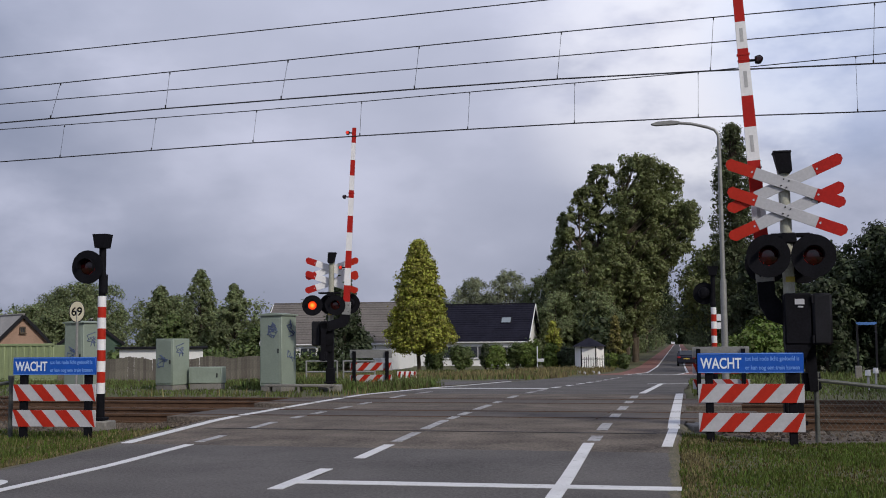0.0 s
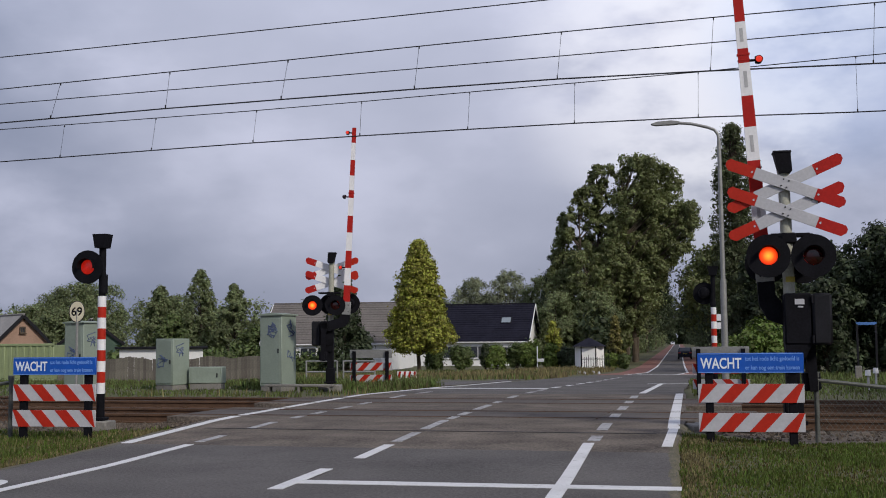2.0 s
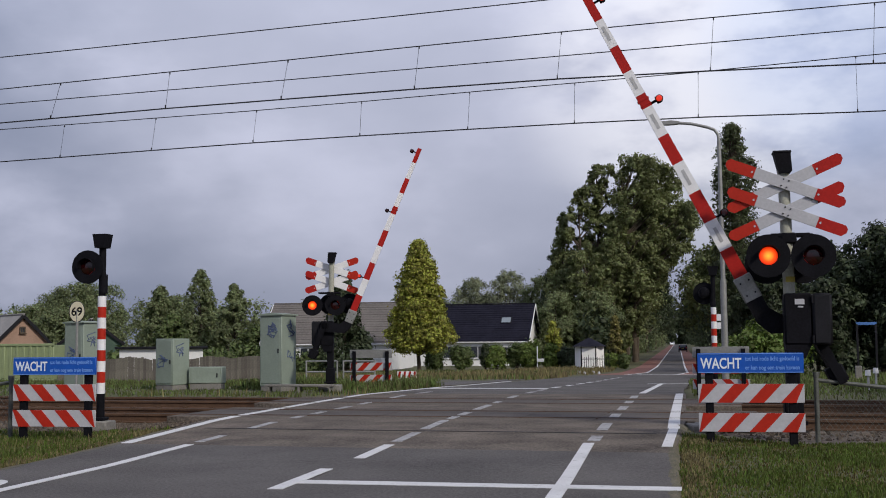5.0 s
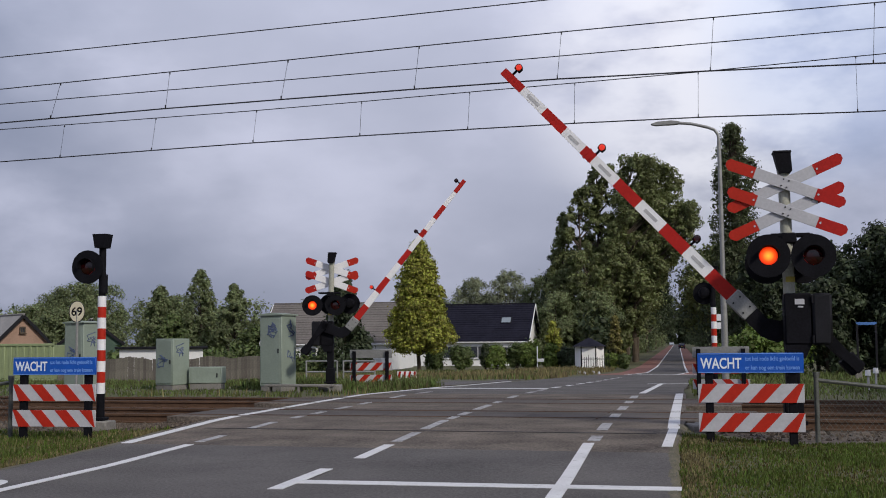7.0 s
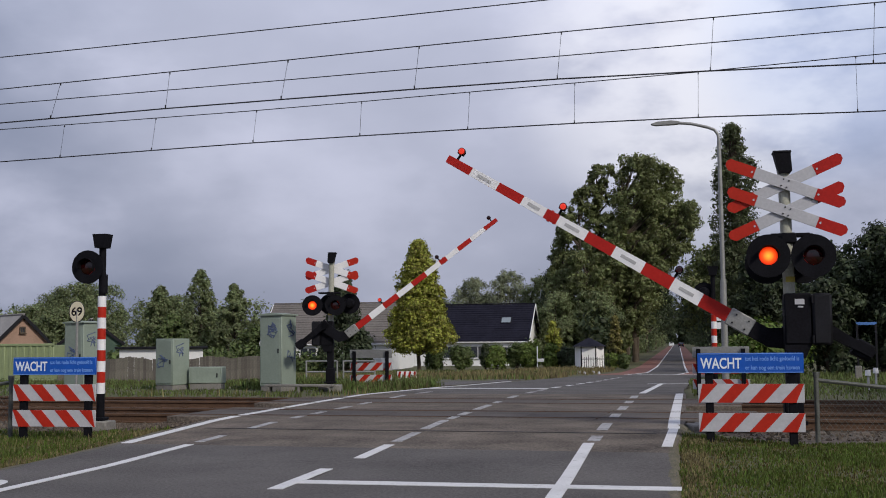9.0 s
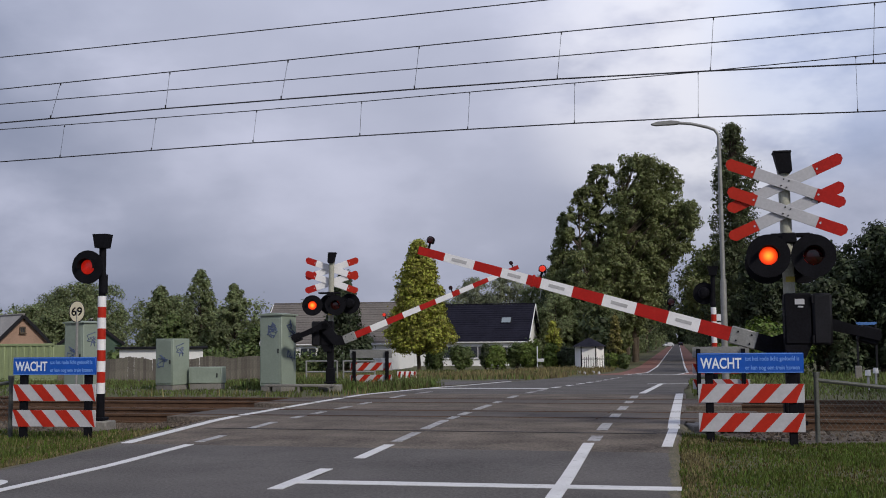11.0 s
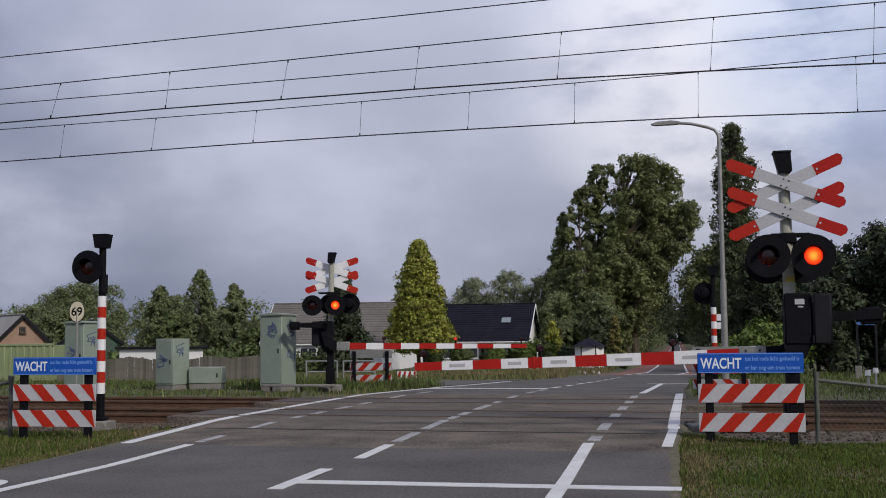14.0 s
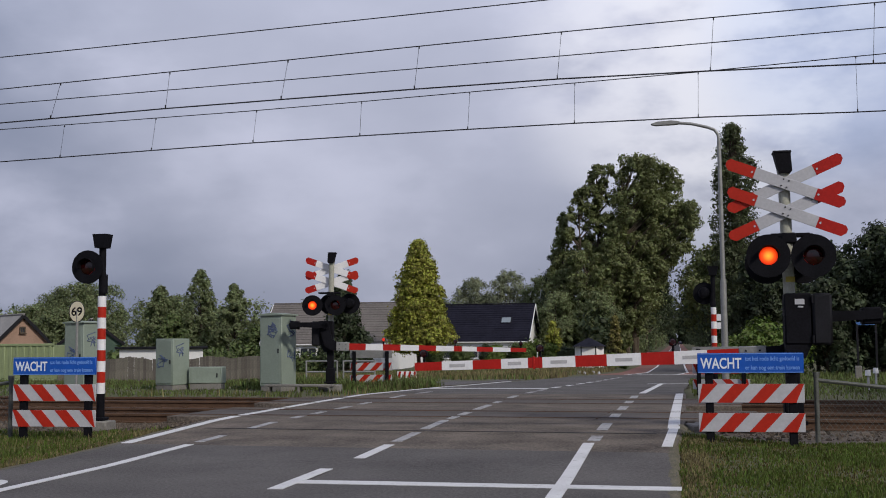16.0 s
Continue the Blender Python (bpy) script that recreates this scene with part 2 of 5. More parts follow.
def make_lit():
    """Lit signal lens: hot amber core inside a red rim."""
    m = bpy.data.materials.new("lens_lit")
    m.use_nodes = True
    nt = m.node_tree
    n, L = nt.nodes.new, nt.links.new
    p = nt.nodes["Principled BSDF"]
    co, ln, rp = n("ShaderNodeTexCoord"), n("ShaderNodeVectorMath"), n("ShaderNodeValToRGB")
    ln.operation = "LENGTH"
    L(co.outputs["Object"], ln.inputs[0])
    mr = n("ShaderNodeMapRange")
    mr.inputs["From Max"].default_value = 0.122
    L(ln.outputs["Value"], mr.inputs["Value"])
    L(mr.outputs[0], rp.inputs[0])
    e = rp.color_ramp.elements
    e[0].color, e[1].color = (1.0, 0.50, 0.04, 1), (0.40, 0.002, 0.001, 1)
    k = e.new(0.60)
    k.color = (1.0, 0.09, 0.006, 1)
    p.inputs["Base Color"].default_value = (0.3, 0.01, 0.01, 1)
    L(rp.outputs[0], p.inputs["Emission Color"])
    p.inputs["Emission Strength"].default_value = 1.35
    return m


M["lens_lit"] = make_lit()
M["lamp_red"] = mat("lamp_red", (0.3, 0.01, 0.008), 0.3, var=0.05, emit=(1.0, 0.05, 0.015), strength=0.6)
M["lens_dim"] = mat("lens_dim", (0.3, 0.01, 0.008), 0.3, var=0.3, scale=12, emit=(0.8, 0.02, 0.008), strength=0.36)

# ---- mesh helpers ----


def box(bm, c, s, bev=0.0, m=None):
    """A box of size s centred on c, its edges bevelled, turned by the matrix m about c."""
    vs = bmesh.ops.create_cube(bm, size=1.0)["verts"]
    bmesh.ops.scale(bm, vec=s, verts=vs)
    if bev:
        es = list({e for v in vs for e in v.link_edges})
        r = bmesh.ops.bevel(bm, geom=es, offset=bev, segments=1, affect="EDGES")
        vs = list({v for f in r["faces"] for v in f.verts} | {v for v in vs if v.is_valid})
    if m is not None:
        bmesh.ops.transform(bm, matrix=m, verts=vs)
    bmesh.ops.translate(bm, vec=c, verts=vs)
    return bm


def rod(bm, a, b, r, r2=None, seg=12):
    a, b = Vector(a), Vector(b)
    d = b - a
    m = Matrix.Translation((a + b) / 2) @ d.to_track_quat("Z", "Y").to_matrix().to_4x4()
    bmesh.ops.create_cone(bm, cap_ends=True, segments=seg, radius1=r, radius2=r if r2 is None else r2, depth=d.length, matrix=m)
    return bm


def prism(bm, outline, y0, y1):
    """An outline in x and z, given depth from y0 to y1."""
    f = [bm.verts.new((x, y0, z)) for x, z in outline]
    g = [bm.verts.new((x, y1, z)) for x, z in outline]
    bm.faces.new(f)
    bm.faces.new(g[::-1])
    k = len(f)
    for i in range(k):
        bm.faces.new((f[i], g[i], g[(i + 1) % k], f[(i + 1) % k]))
    bmesh.ops.recalc_face_normals(bm, faces=bm.faces)
    return bm


def done(bm, name, material, smooth=40):
    me = bpy.data.meshes.new(name)
    bm.to_mesh(me)
    bm.free()
    me.materials.append(M[material])
    if smooth:
        me.polygons.foreach_set("use_smooth", [True] * len(me.polygons))
        me.set_sharp_from_angle(angle=radians(smooth))
    return me


def part(name, bm, material, parent=None, label=""):
    ob = new(name, done(bm, name, material))
    if parent is not None:
        ob.parent = parent
    return tagged(ob, label)


def B():
    return bmesh.new()


def thing(name, at, label, category, group="", rz=0):
    e = new(name)
    e.matrix_basis = pose(*at, 0, 0, rz)
    return tagged(e, label, category, group)


def raw(name, verts, faces, material, label="", category="", kind="", parent=None, group=""):
    me = bpy.data.meshes.new(name)
    me.from_pydata(verts, [], faces)
    me.materials.append(M[material])
    ob = new(name, me)
    if parent is not None:
        ob.parent = parent
    return tagged(ob, label, category, group, kind)


def text(name, body, size, material, parent, at, rx=90, rz=0, width=None, label=""):
    cu = bpy.data.curves.new(name, "FONT")
    cu.body, cu.size, cu.extrude, cu.offset = body, size, 0.001, size * 0.02
    tmp = bpy.data.objects.new(name, cu)
    scene.collection.objects.link(tmp)
    bpy.context.view_layer.update()
    me = bpy.data.meshes.new_from_object(tmp)
    bpy.data.objects.remove(tmp)
    me.materials.append(M[material])
    ob = new(name, me)
    ob.parent = parent
    sx = 1.0
    if width:
        xs = [v.co.x for v in me.vertices]
        sx = width / (max(xs) - min(xs))
        me.transform(Matrix.Diagonal((sx, 1, 1, 1)))
    ob.matrix_basis = pose(*at, rx, 0, rz)
    return tagged(ob, label)

# ---- the ground, the road and the railway ----
SKEW = -0.0687                      # the tracks run askew to the road
TRACKS = (18.66, 22.69)             # where each track's axis crosses the line x = 0


def lerp_rows(rows, v):
    for (a, p), (b, q) in zip(rows, rows[1:]):
        if v <= b:
            k = max(0.0, (v - a) / (b - a))
            return p + (q - p) * k
    return rows[-1][1]


ROAD_Z = ((-60, -0.05), (11, 0.0), (16.5, 0.11), (25, 0.11), (31, 0.0), (45, -0.25), (62, -0.55), (80, -0.85), (110, -1.18), (3000, -1.18))
ROAD_L = ((-60, -7.0), (13, -7.02), (16.5, -7.28), (24, -7.28), (29, -7.05), (33, -7.0), (45, -5.9), (72, -3.6), (3000, -3.6))
ROAD_R = ((-60, 0.0), (9, -0.02), (13.5, -0.06), (18, 0.10), (26, 0.14), (30, 0.08), (45, 0.5), (72, 2.2), (3000, 2.2))


def road_z(y):
    return lerp_rows(ROAD_Z, y)


def ground_z(x, y):
    z = lerp_rows(((-60, -0.05), (31, -0.03), (45, -0.25), (62, -0.55), (80, -0.85), (110, -1.2), (3000, -1.2)), y)
    v = y - SKEW * x
    if 15.9 < v < 26.5:
        z -= 0.16 * min(1, (v - 15.9) / 0.8, (26.5 - v) / 0.8)
    l, r = lerp_rows(ROAD_L, y), lerp_rows(ROAD_R, y)
    if l + 0.03 < x < r - 0.03:
        z = min(z, road_z(y)) - 0.22
    elif y < 34 and max(l - x, x - r) < (0.45 if 16.4 < v < 26 else 1.3):
        k = max(l - x, x - r) / (0.45 if 16.4 < v < 26 else 1.3)
        z = (road_z(v) - 0.035) * (1 - k) + z * k
    elif y < 120:
        z += 0.035 * noise.noise((x * 0.7, y * 0.7, 0)) * min(1, max(0, max(l - x, x - r)))
    return z


def make_ground():
    xs = sorted(set([-2500, -1200, -600, -300, -180, -120] + [-90 + 3 * i for i in range(24)] + [-18 + 0.6 * i for i in range(16)] + [-8.4 + 0.35 * i for i in range(34)] + [-7.05, -6.9, 0.06, 0.12, -7.3, 0.3, -0.12] + [3.6 + 0.8 * i for i in range(16)] + [18 + 4 * i for i in range(20)] + [120, 180, 300, 600, 1200, 2500]))
    ys = sorted(set([-300, -120, -60, -30, -12] + [-2 + 0.6 * i for i in range(64)] + [37 + 2 * i for i in range(45)] + [140, 180, 240, 320, 450, 700, 1200, 2000, 2900]))
    vs = [(x, y, ground_z(x, y)) for y in ys for x in xs]
    k = len(xs)
    fs = [(j * k + i, j * k + i + 1, (j + 1) * k + i + 1, (j + 1) * k + i) for j in range(len(ys) - 1) for i in range(k - 1)]
    ob = raw("ground", vs, fs, "earth", "rough grassy ground with bare earthy patches", "ground", "structure")
    ob.data.polygons.foreach_set("use_smooth", [True] * len(fs))


make_ground()


def strip(name, rows, material, label, z_off=0.0, skirt=0.2, parent=None, category="road", kind="structure"):
    """A sheet across the road between pairs of edge points, with skirts down its sides."""
    vs, fs = [], []
    for (lx, ly, lz), (rx, ry, rz) in rows:
        vs += [(lx, ly, lz + z_off - skirt), (lx, ly, lz + z_off), (rx, ry, rz + z_off), (rx, ry, rz + z_off - skirt)]
    n = len(rows)
    for i in range(n - 1):
        for j in range(3):
            fs.append((4 * i + j + 4, 4 * i + j, 4 * i + j + 1, 4 * i + j + 5))
    fs += [(3, 2, 1, 0), tuple(4 * (n - 1) + j for j in range(4))]
    if parent is not None:
        return raw(name, vs, fs, material, label, parent=parent)
    return raw(name, vs, fs, material, label, category, kind)


def askew(c, x):
    return c + SKEW * x


def cross(y, sk=True, l=None, r=None, drop=0.0):
    """The two edge points of the road at y, along the tracks' direction where sk."""
    lx, rx = (lerp_rows(ROAD_L, y) if l is None else l), (lerp_rows(ROAD_R, y) if r is None else r)
    z = road_z(y) - drop
    return ((lx, askew(y, lx) if sk else y, z), (rx, askew(y, rx) if sk else y, z))


road = strip("road", [cross(y, False) for y in (-60, -20, 0, 6, 11)] + [cross(y) for y in (12, 13.2)], "asphalt", "grey asphalt road with worn white markings")
strip("road_2", [cross(y) for y in (13.2, 14.5, 16.5, 17.42)], "asphalt_brown", "patched brownish asphalt before the railway tracks")
strip("road_3", [cross(y) for y in (19.90, 21.45)], "asphalt_brown", "patched brownish asphalt between the railway tracks")
strip("road_4", [cross(y) for y in (23.93, 25, 26.2)], "asphalt_brown", "patched brownish asphalt behind the railway tracks")
strip("road_5", [cross(y) for y in (26.2, 28, 31, 33)] + [cross(y, False) for y in (36, 40, 45, 52, 62)], "asphalt", "grey asphalt road behind the crossing")
FAR = (62, 66, 72, 80, 95, 110, 200, 400, 585)
strip("road_6", [cross(y, False) for y in FAR], "asphalt", "straight grey country road into the distance")


def far_band(name, side, w0, w1, material, label):
    rows = []
    for y in FAR:
        l, r = lerp_rows(ROAD_L, y), lerp_rows(ROAD_R, y)
        a, b = (l + w0, l + w1) if side < 0 else (r - w1, r - w0)
        rows.append(((a, y, road_z(y)), (b, y, road_z(y))))
    return strip(name, rows, material, label, 0.006, 0.004)


far_band("cycle_lane_1", -1, 0, 1.6, "red_asphalt", "red asphalt cycle lane along the country road")
far_band("cycle_lane_2", 1, 0, 1.6, "red_asphalt", "red asphalt cycle lane along the country road")
far_band("road_line_1", -1, 1.6, 1.75, "marking", "white edge line beside the red cycle lane")
far_band("road_line_2", 1, 1.6, 1.75, "marking", "white edge line beside the red cycle lane")
# side road that leaves towards the houses
strip("side_road", [((-7.2, 35.5, -0.07), (-6.0, 47, -0.27)), ((-20, 38.0, -0.20), (-20, 46.5, -0.30)), ((-60, 40, -0.28), (-60, 47, -0.36))], "asphalt", "narrow asphalt side road towards the houses", 0.0, 0.2)


def mark(rows, material="marking", label="white painted road marking", name="road_marking"):
    """A painted line: pairs of edge points on the road, 4 mm proud."""
    rows = [[(x, y, road_z(y - SKEW * x if 11.5 < y < 34 else y)) for x, y in pr] for pr in rows]
    return strip(name, rows, material, label, 0.008, 0.006, category="road marking")


def dash(x0, y0, x1, y1, w, material="marking"):
    n = max(1, int(abs(y1 - y0) / 1.0))
    rows = []
    for i in range(n + 1):
        k = i / n
        x, y = x0 + (x1 - x0) * k, y0 + (y1 - y0) * k
        rows.append(((x - w / 2, y), (x + w / 2, y)))
    mark(rows, material)


LEFT_LINE = ((13.7, -6.90), (16.2, -7.04), (18, -7.10), (21, -7.12), (24, -7.08), (26, -6.97), (29, -6.9), (31.8, -6.86))
# stop lines with their turned-up ends, centre dashes, cycle lane dashes, edge lines
mark([((-3.55, 10.33), (-3.55, 10.57)), ((0.0, 10.25), (0.0, 10.49))][::-1])
dash(-3.55, 9.9, -3.55, 11.45, 0.14)
mark([((-6.85, 31.35), (-6.85, 31.85)), ((-3.5, 31.25), (-3.5, 31.75))][::-1])
for i, (a, b) in enumerate(((12.4, 13.75), (14.1, 15.25), (15.75, 17.2), (17.55, 18.1), (18.5, 19.2), (19.95, 21.4), (22.1, 22.6), (24.0, 25.0), (27.0, 28.2), (29.2, 30.4))):
    dash(-3.47, a, -3.47, b, 0.13, "marking" if i in (0,) else "marking_worn")
for a in range(8):
    dash(-3.45 + 0.12 * a, 32.5 + 2.6 * a, -3.39 + 0.12 * a, 33.6 + 2.6 * a, 0.14)
dash(-1.0, 5.0, -1.085, 14.1, 0.135)
for a, b in ((14.35, 14.95), (15.7, 16.8), (18.1, 18.9), (20.0, 21.0), (22.1, 22.85), (24.0, 25.0)):
    dash(-1.05 + 0.012 * (a - 14), a, -1.05 + 0.012 * (b - 14), b, 0.15, "marking_worn")
dash(-0.83, 26.9, -0.55, 38.5, 0.15)
dash(-6.0, 6.5, -6.0, 13.6, 0.12)
for a, b in ((13.9, 14.7), (15.7, 16.7), (17.55, 18.1), (18.6, 19.2), (19.95, 20.8), (21.5, 22.2), (24.0, 25.2), (26.5, 28.0)):
    dash(-6.0, a, -6.0, b, 0.12, "marking_worn")
for a, b in ((13.7, 17.95), (18.2, 20.2), (20.4, 21.9), (22.1, 23.9), (24.2, 31.8)):
    dash(lerp_rows(LEFT_LINE, a), a, lerp_rows(LEFT_LINE, b), b, 0.15)
dash(-6.86, 31.8, -6.2, 43, 0.15)
dash(-0.155, 13.78, -0.085, 16.0, 0.125)
dash(-0.085, 16.0, -0.08, 17.88, 0.165)
for a, b in ((18.02, 19.33), (19.5, 21.9), (22.05, 23.38), (23.54, 26.6)):
    dash(-0.08 + 0.010 * (a - 18), a, -0.08 + 0.010 * (b - 18), b, 0.16)
mark([((-1.0, 37.9), (-1.0, 38.2)), ((0.3, 37.9), (0.3, 38.2))][::-1])
mark([((-2.2, 62.2), (-2.2, 62.8)), ((1.1, 62.2), (1.1, 62.8))][::-1])
for v in (15.25,):
    mark([((-6.7, askew(v, -6.7)), (-6.7, askew(v, -6.7) + 0.035)), ((-0.3, askew(v, -0.3)), (-0.3, askew(v, -0.3) + 0.035))][::-1], "tar", "dark tar seam across the road", "road_seam")
# part of a painted bicycle in the left lane
bm = B()
for i in range(20):
    a, b = 2 * math.pi * i / 20, 2 * math.pi * (i + 1) / 20
    q = [(-6.5 + 0.30 * math.cos(t) * s, 9.75 + 0.48 * math.sin(t) * s, 0.006) for t, s in ((a, 1), (b, 1), (b, 0.72), (a, 0.72))]
    bm.faces.new([bm.verts.new(p) for p in q])
tagged(part("road_marking", bm, "marking", None, "white painted wheel of a bicycle symbol"), "", "road marking", "", "structure")


# ---- tracks ----
ANG = math.degrees(math.atan(SKEW))
RAIL_TOP = 0.115


def make_tracks():
    prof = [(-0.07, 0), (0.07, 0), (0.07, 0.012), (0.012, 0.03), (0.012, 0.105), (0.036, 0.115), (0.036, 0.148), (0.026, 0.155), (-0.026, 0.155), (-0.036, 0.148), (-0.036, 0.115), (-0.012, 0.105), (-0.012, 0.03), (-0.07, 0.012)]
    for ti, c in enumerate(TRACKS):
        tr = thing("railway_track", (0, c, 0), "rusty railway track on concrete sleepers in brown ballast", "railway track", "railway tracks", ANG)
        for s in (-0.755, 0.755):
            vs = [(x, s + y, RAIL_TOP - 0.155 + z) for x in (-140, 140) for y, z in prof]
            k = len(prof)
            fs = [tuple(range(k))[::-1], tuple(range(k, 2 * k))] + [(i, (i + 1) % k, k + (i + 1) % k, k + i) for i in range(k)]
            rail = raw("rail", vs, fs, "rust", "rusty steel rail", parent=tr)
            # the top's dark colour also carries the shade of the flangeway groove
            bm = B()
            box(bm, (0, s, RAIL_TOP + 0.001), (280, 0.05, 0.004))
            part("running_surface", bm, "rail_head", rail, "worn rail top, coloured dark for the groove's shade")
        sl = B()
        box(sl, (0, 0, 0), (0.26, 2.5, 0.16), 0.02)
        me = done(sl, "sleeper", "sleeper", 0)
        xs = [i * 0.6 + 0.2 for i in list(range(-60, -15)) + list(range(3, 46))]
        fv, ff = [], []
        for x in xs:
            o = new("sleeper", me)
            o.parent = tr
            o.location = (x, 0, RAIL_TOP - 0.155 - 0.082)
            for s in (-0.755, 0.755):
                for d in (-0.1, 0.1):
                    k = len(fv)
                    fv += [(x + a * 0.05, s + d + b * 0.03, RAIL_TOP - 0.16 + c) for c in (0, 0.045) for b in (-1, 1) for a in (-1, 1)]
                    ff += [tuple(k + q for q in f) for f in ((0, 2, 3, 1), (4, 5, 7, 6), (0, 1, 5, 4), (1, 3, 7, 5), (3, 2, 6, 7), (2, 0, 4, 6))]
        raw("rail_fastenings", fv, ff, "rust", "rusty rail fastenings", "", "stuff", tr)
        # crossing panels: one row between the rails, a narrow row on each side
        for y, w in ((0.0, 1.28), (-1.05, 0.42), (1.05, 0.42)):
            pb = B()
            box(pb, (0, 0, 0), (1.165, w, 0.16), 0.012)
            mp = done(pb, "crossing_panel", "panel_grey" if y == 0.0 else "asphalt_brown", 0)
            for i in range(-1, 7):
                o = new("crossing_panel", mp)
                o.parent = tr
                o.location = (-6.55 + 1.18 * i + 0.05, y, RAIL_TOP - 0.085)
    # ballast bed
    rng = np.random.default_rng(5)
    for side, x0, x1 in ((0, -90, -7.15), (1, 0.25, 90)):
        xs = np.concatenate([np.linspace(-90, -24, 34), np.linspace(-23.5, -7.15, 90)]) if side == 0 else np.concatenate([np.linspace(0.25, 9, 50), np.linspace(9.6, 90, 40)])
        vsz = (15.4, 15.7, 16.0, 16.2, 16.5, 16.8, 17.1, 17.35, 17.6, 17.9, 18.3, 18.66, 19.0, 19.4, 19.7, 20.0, 20.4, 20.8, 21.2, 21.6, 22.0, 22.4, 22.69, 23.0, 23.4, 23.8, 24.1, 24.4, 24.7, 25.0, 25.4, 25.8)
        vs = []
        for v in vsz:
            edge = min(v - 15.4, 25.8 - v)
            for x in xs:
                z = -0.13 + 0.065 * min(1, edge / 0.5) + rng.uniform(-0.02, 0.02)
                if 20.1 < v < 21.3:
                    z -= 0.05
                vs.append((float(x), askew(v, x), z))
        k = len(xs)
        fs = [(j * k + i, j * k + i + 1, (j + 1) * k + i + 1, (j + 1) * k + i) for j in range(len(vsz) - 1) for i in range(k - 1)]
        raw("ballast_bed", vs, fs, "ballast", "brown stained ballast under the tracks", "ballast", "stuff")
    # loose stones beside the road
    base = np.array([(1, 0, 0), (-0.8, 0.5, 0), (-0.6, -0.8, 0), (0.1, 0.2, 0.8), (0.2, -0.1, -0.7)])
    tri = [(0, 1, 3), (1, 2, 3), (2, 0, 3), (1, 0, 4), (2, 1, 4), (0, 2, 4)]
    vs, fs = [], []
    for i in range(9000):
        if i % 3:
            x, v = rng.uniform(-13, -7.05), (rng.uniform(15.2, 17.8) if i % 2 else rng.uniform(17.8, 24.8))
        else:
            x, v = rng.uniform(0.15, 5), rng.uniform(16.3, 24.8)
        s = rng.uniform(0.018, 0.045)
        a = rng.uniform(0, 6.28)
        c, sn = math.cos(a), math.sin(a)
        z = -0.055 if 15.9 < v < 25 else -0.09
        k = len(vs)
        for p in base * s * rng.uniform(0.7, 1.3, (5, 3)):
            vs.append((x + p[0] * c - p[1] * sn, askew(v, x) + p[0] * sn + p[1] * c, z + p[2]))
        fs += [tuple(k + j for j in t) for t in tri]
    for i in range(3200):
        x, v = rng.uniform(-9.6, -7.25), rng.uniform(15.5, 17.75)
        s, a = rng.uniform(0.02, 0.05), rng.uniform(0, 6.28)
        c, sn = math.cos(a), math.sin(a)
        z = -0.07 + 0.16 * max(0.0, (x + 8.9) / 1.65) ** 1.2
        k = len(vs)
        for p in base * s * rng.uniform(0.7, 1.3, (5, 3)):
            vs.append((x + p[0] * c - p[1] * sn, askew(v, x) + p[0] * sn + p[1] * c, z + p[2]))
        fs += [tuple(k + j for j in t) for t in tri]
    raw("ballast_stones", vs, fs, "ballast", "loose brown and grey ballast stones", "ballast", "stuff")


make_tracks()

# ---- overhead wires ----


def along(c, x, z, dv=0.0):
    return Vector((x, askew(c + dv, x), z))


def wire_curve(name, pts, r, parent, label=""):
    bm = B()
    for a, b in zip(pts, pts[1:]):
        rod(bm, a, b, r, seg=6)
    return part(name, bm, "wire", parent, label)


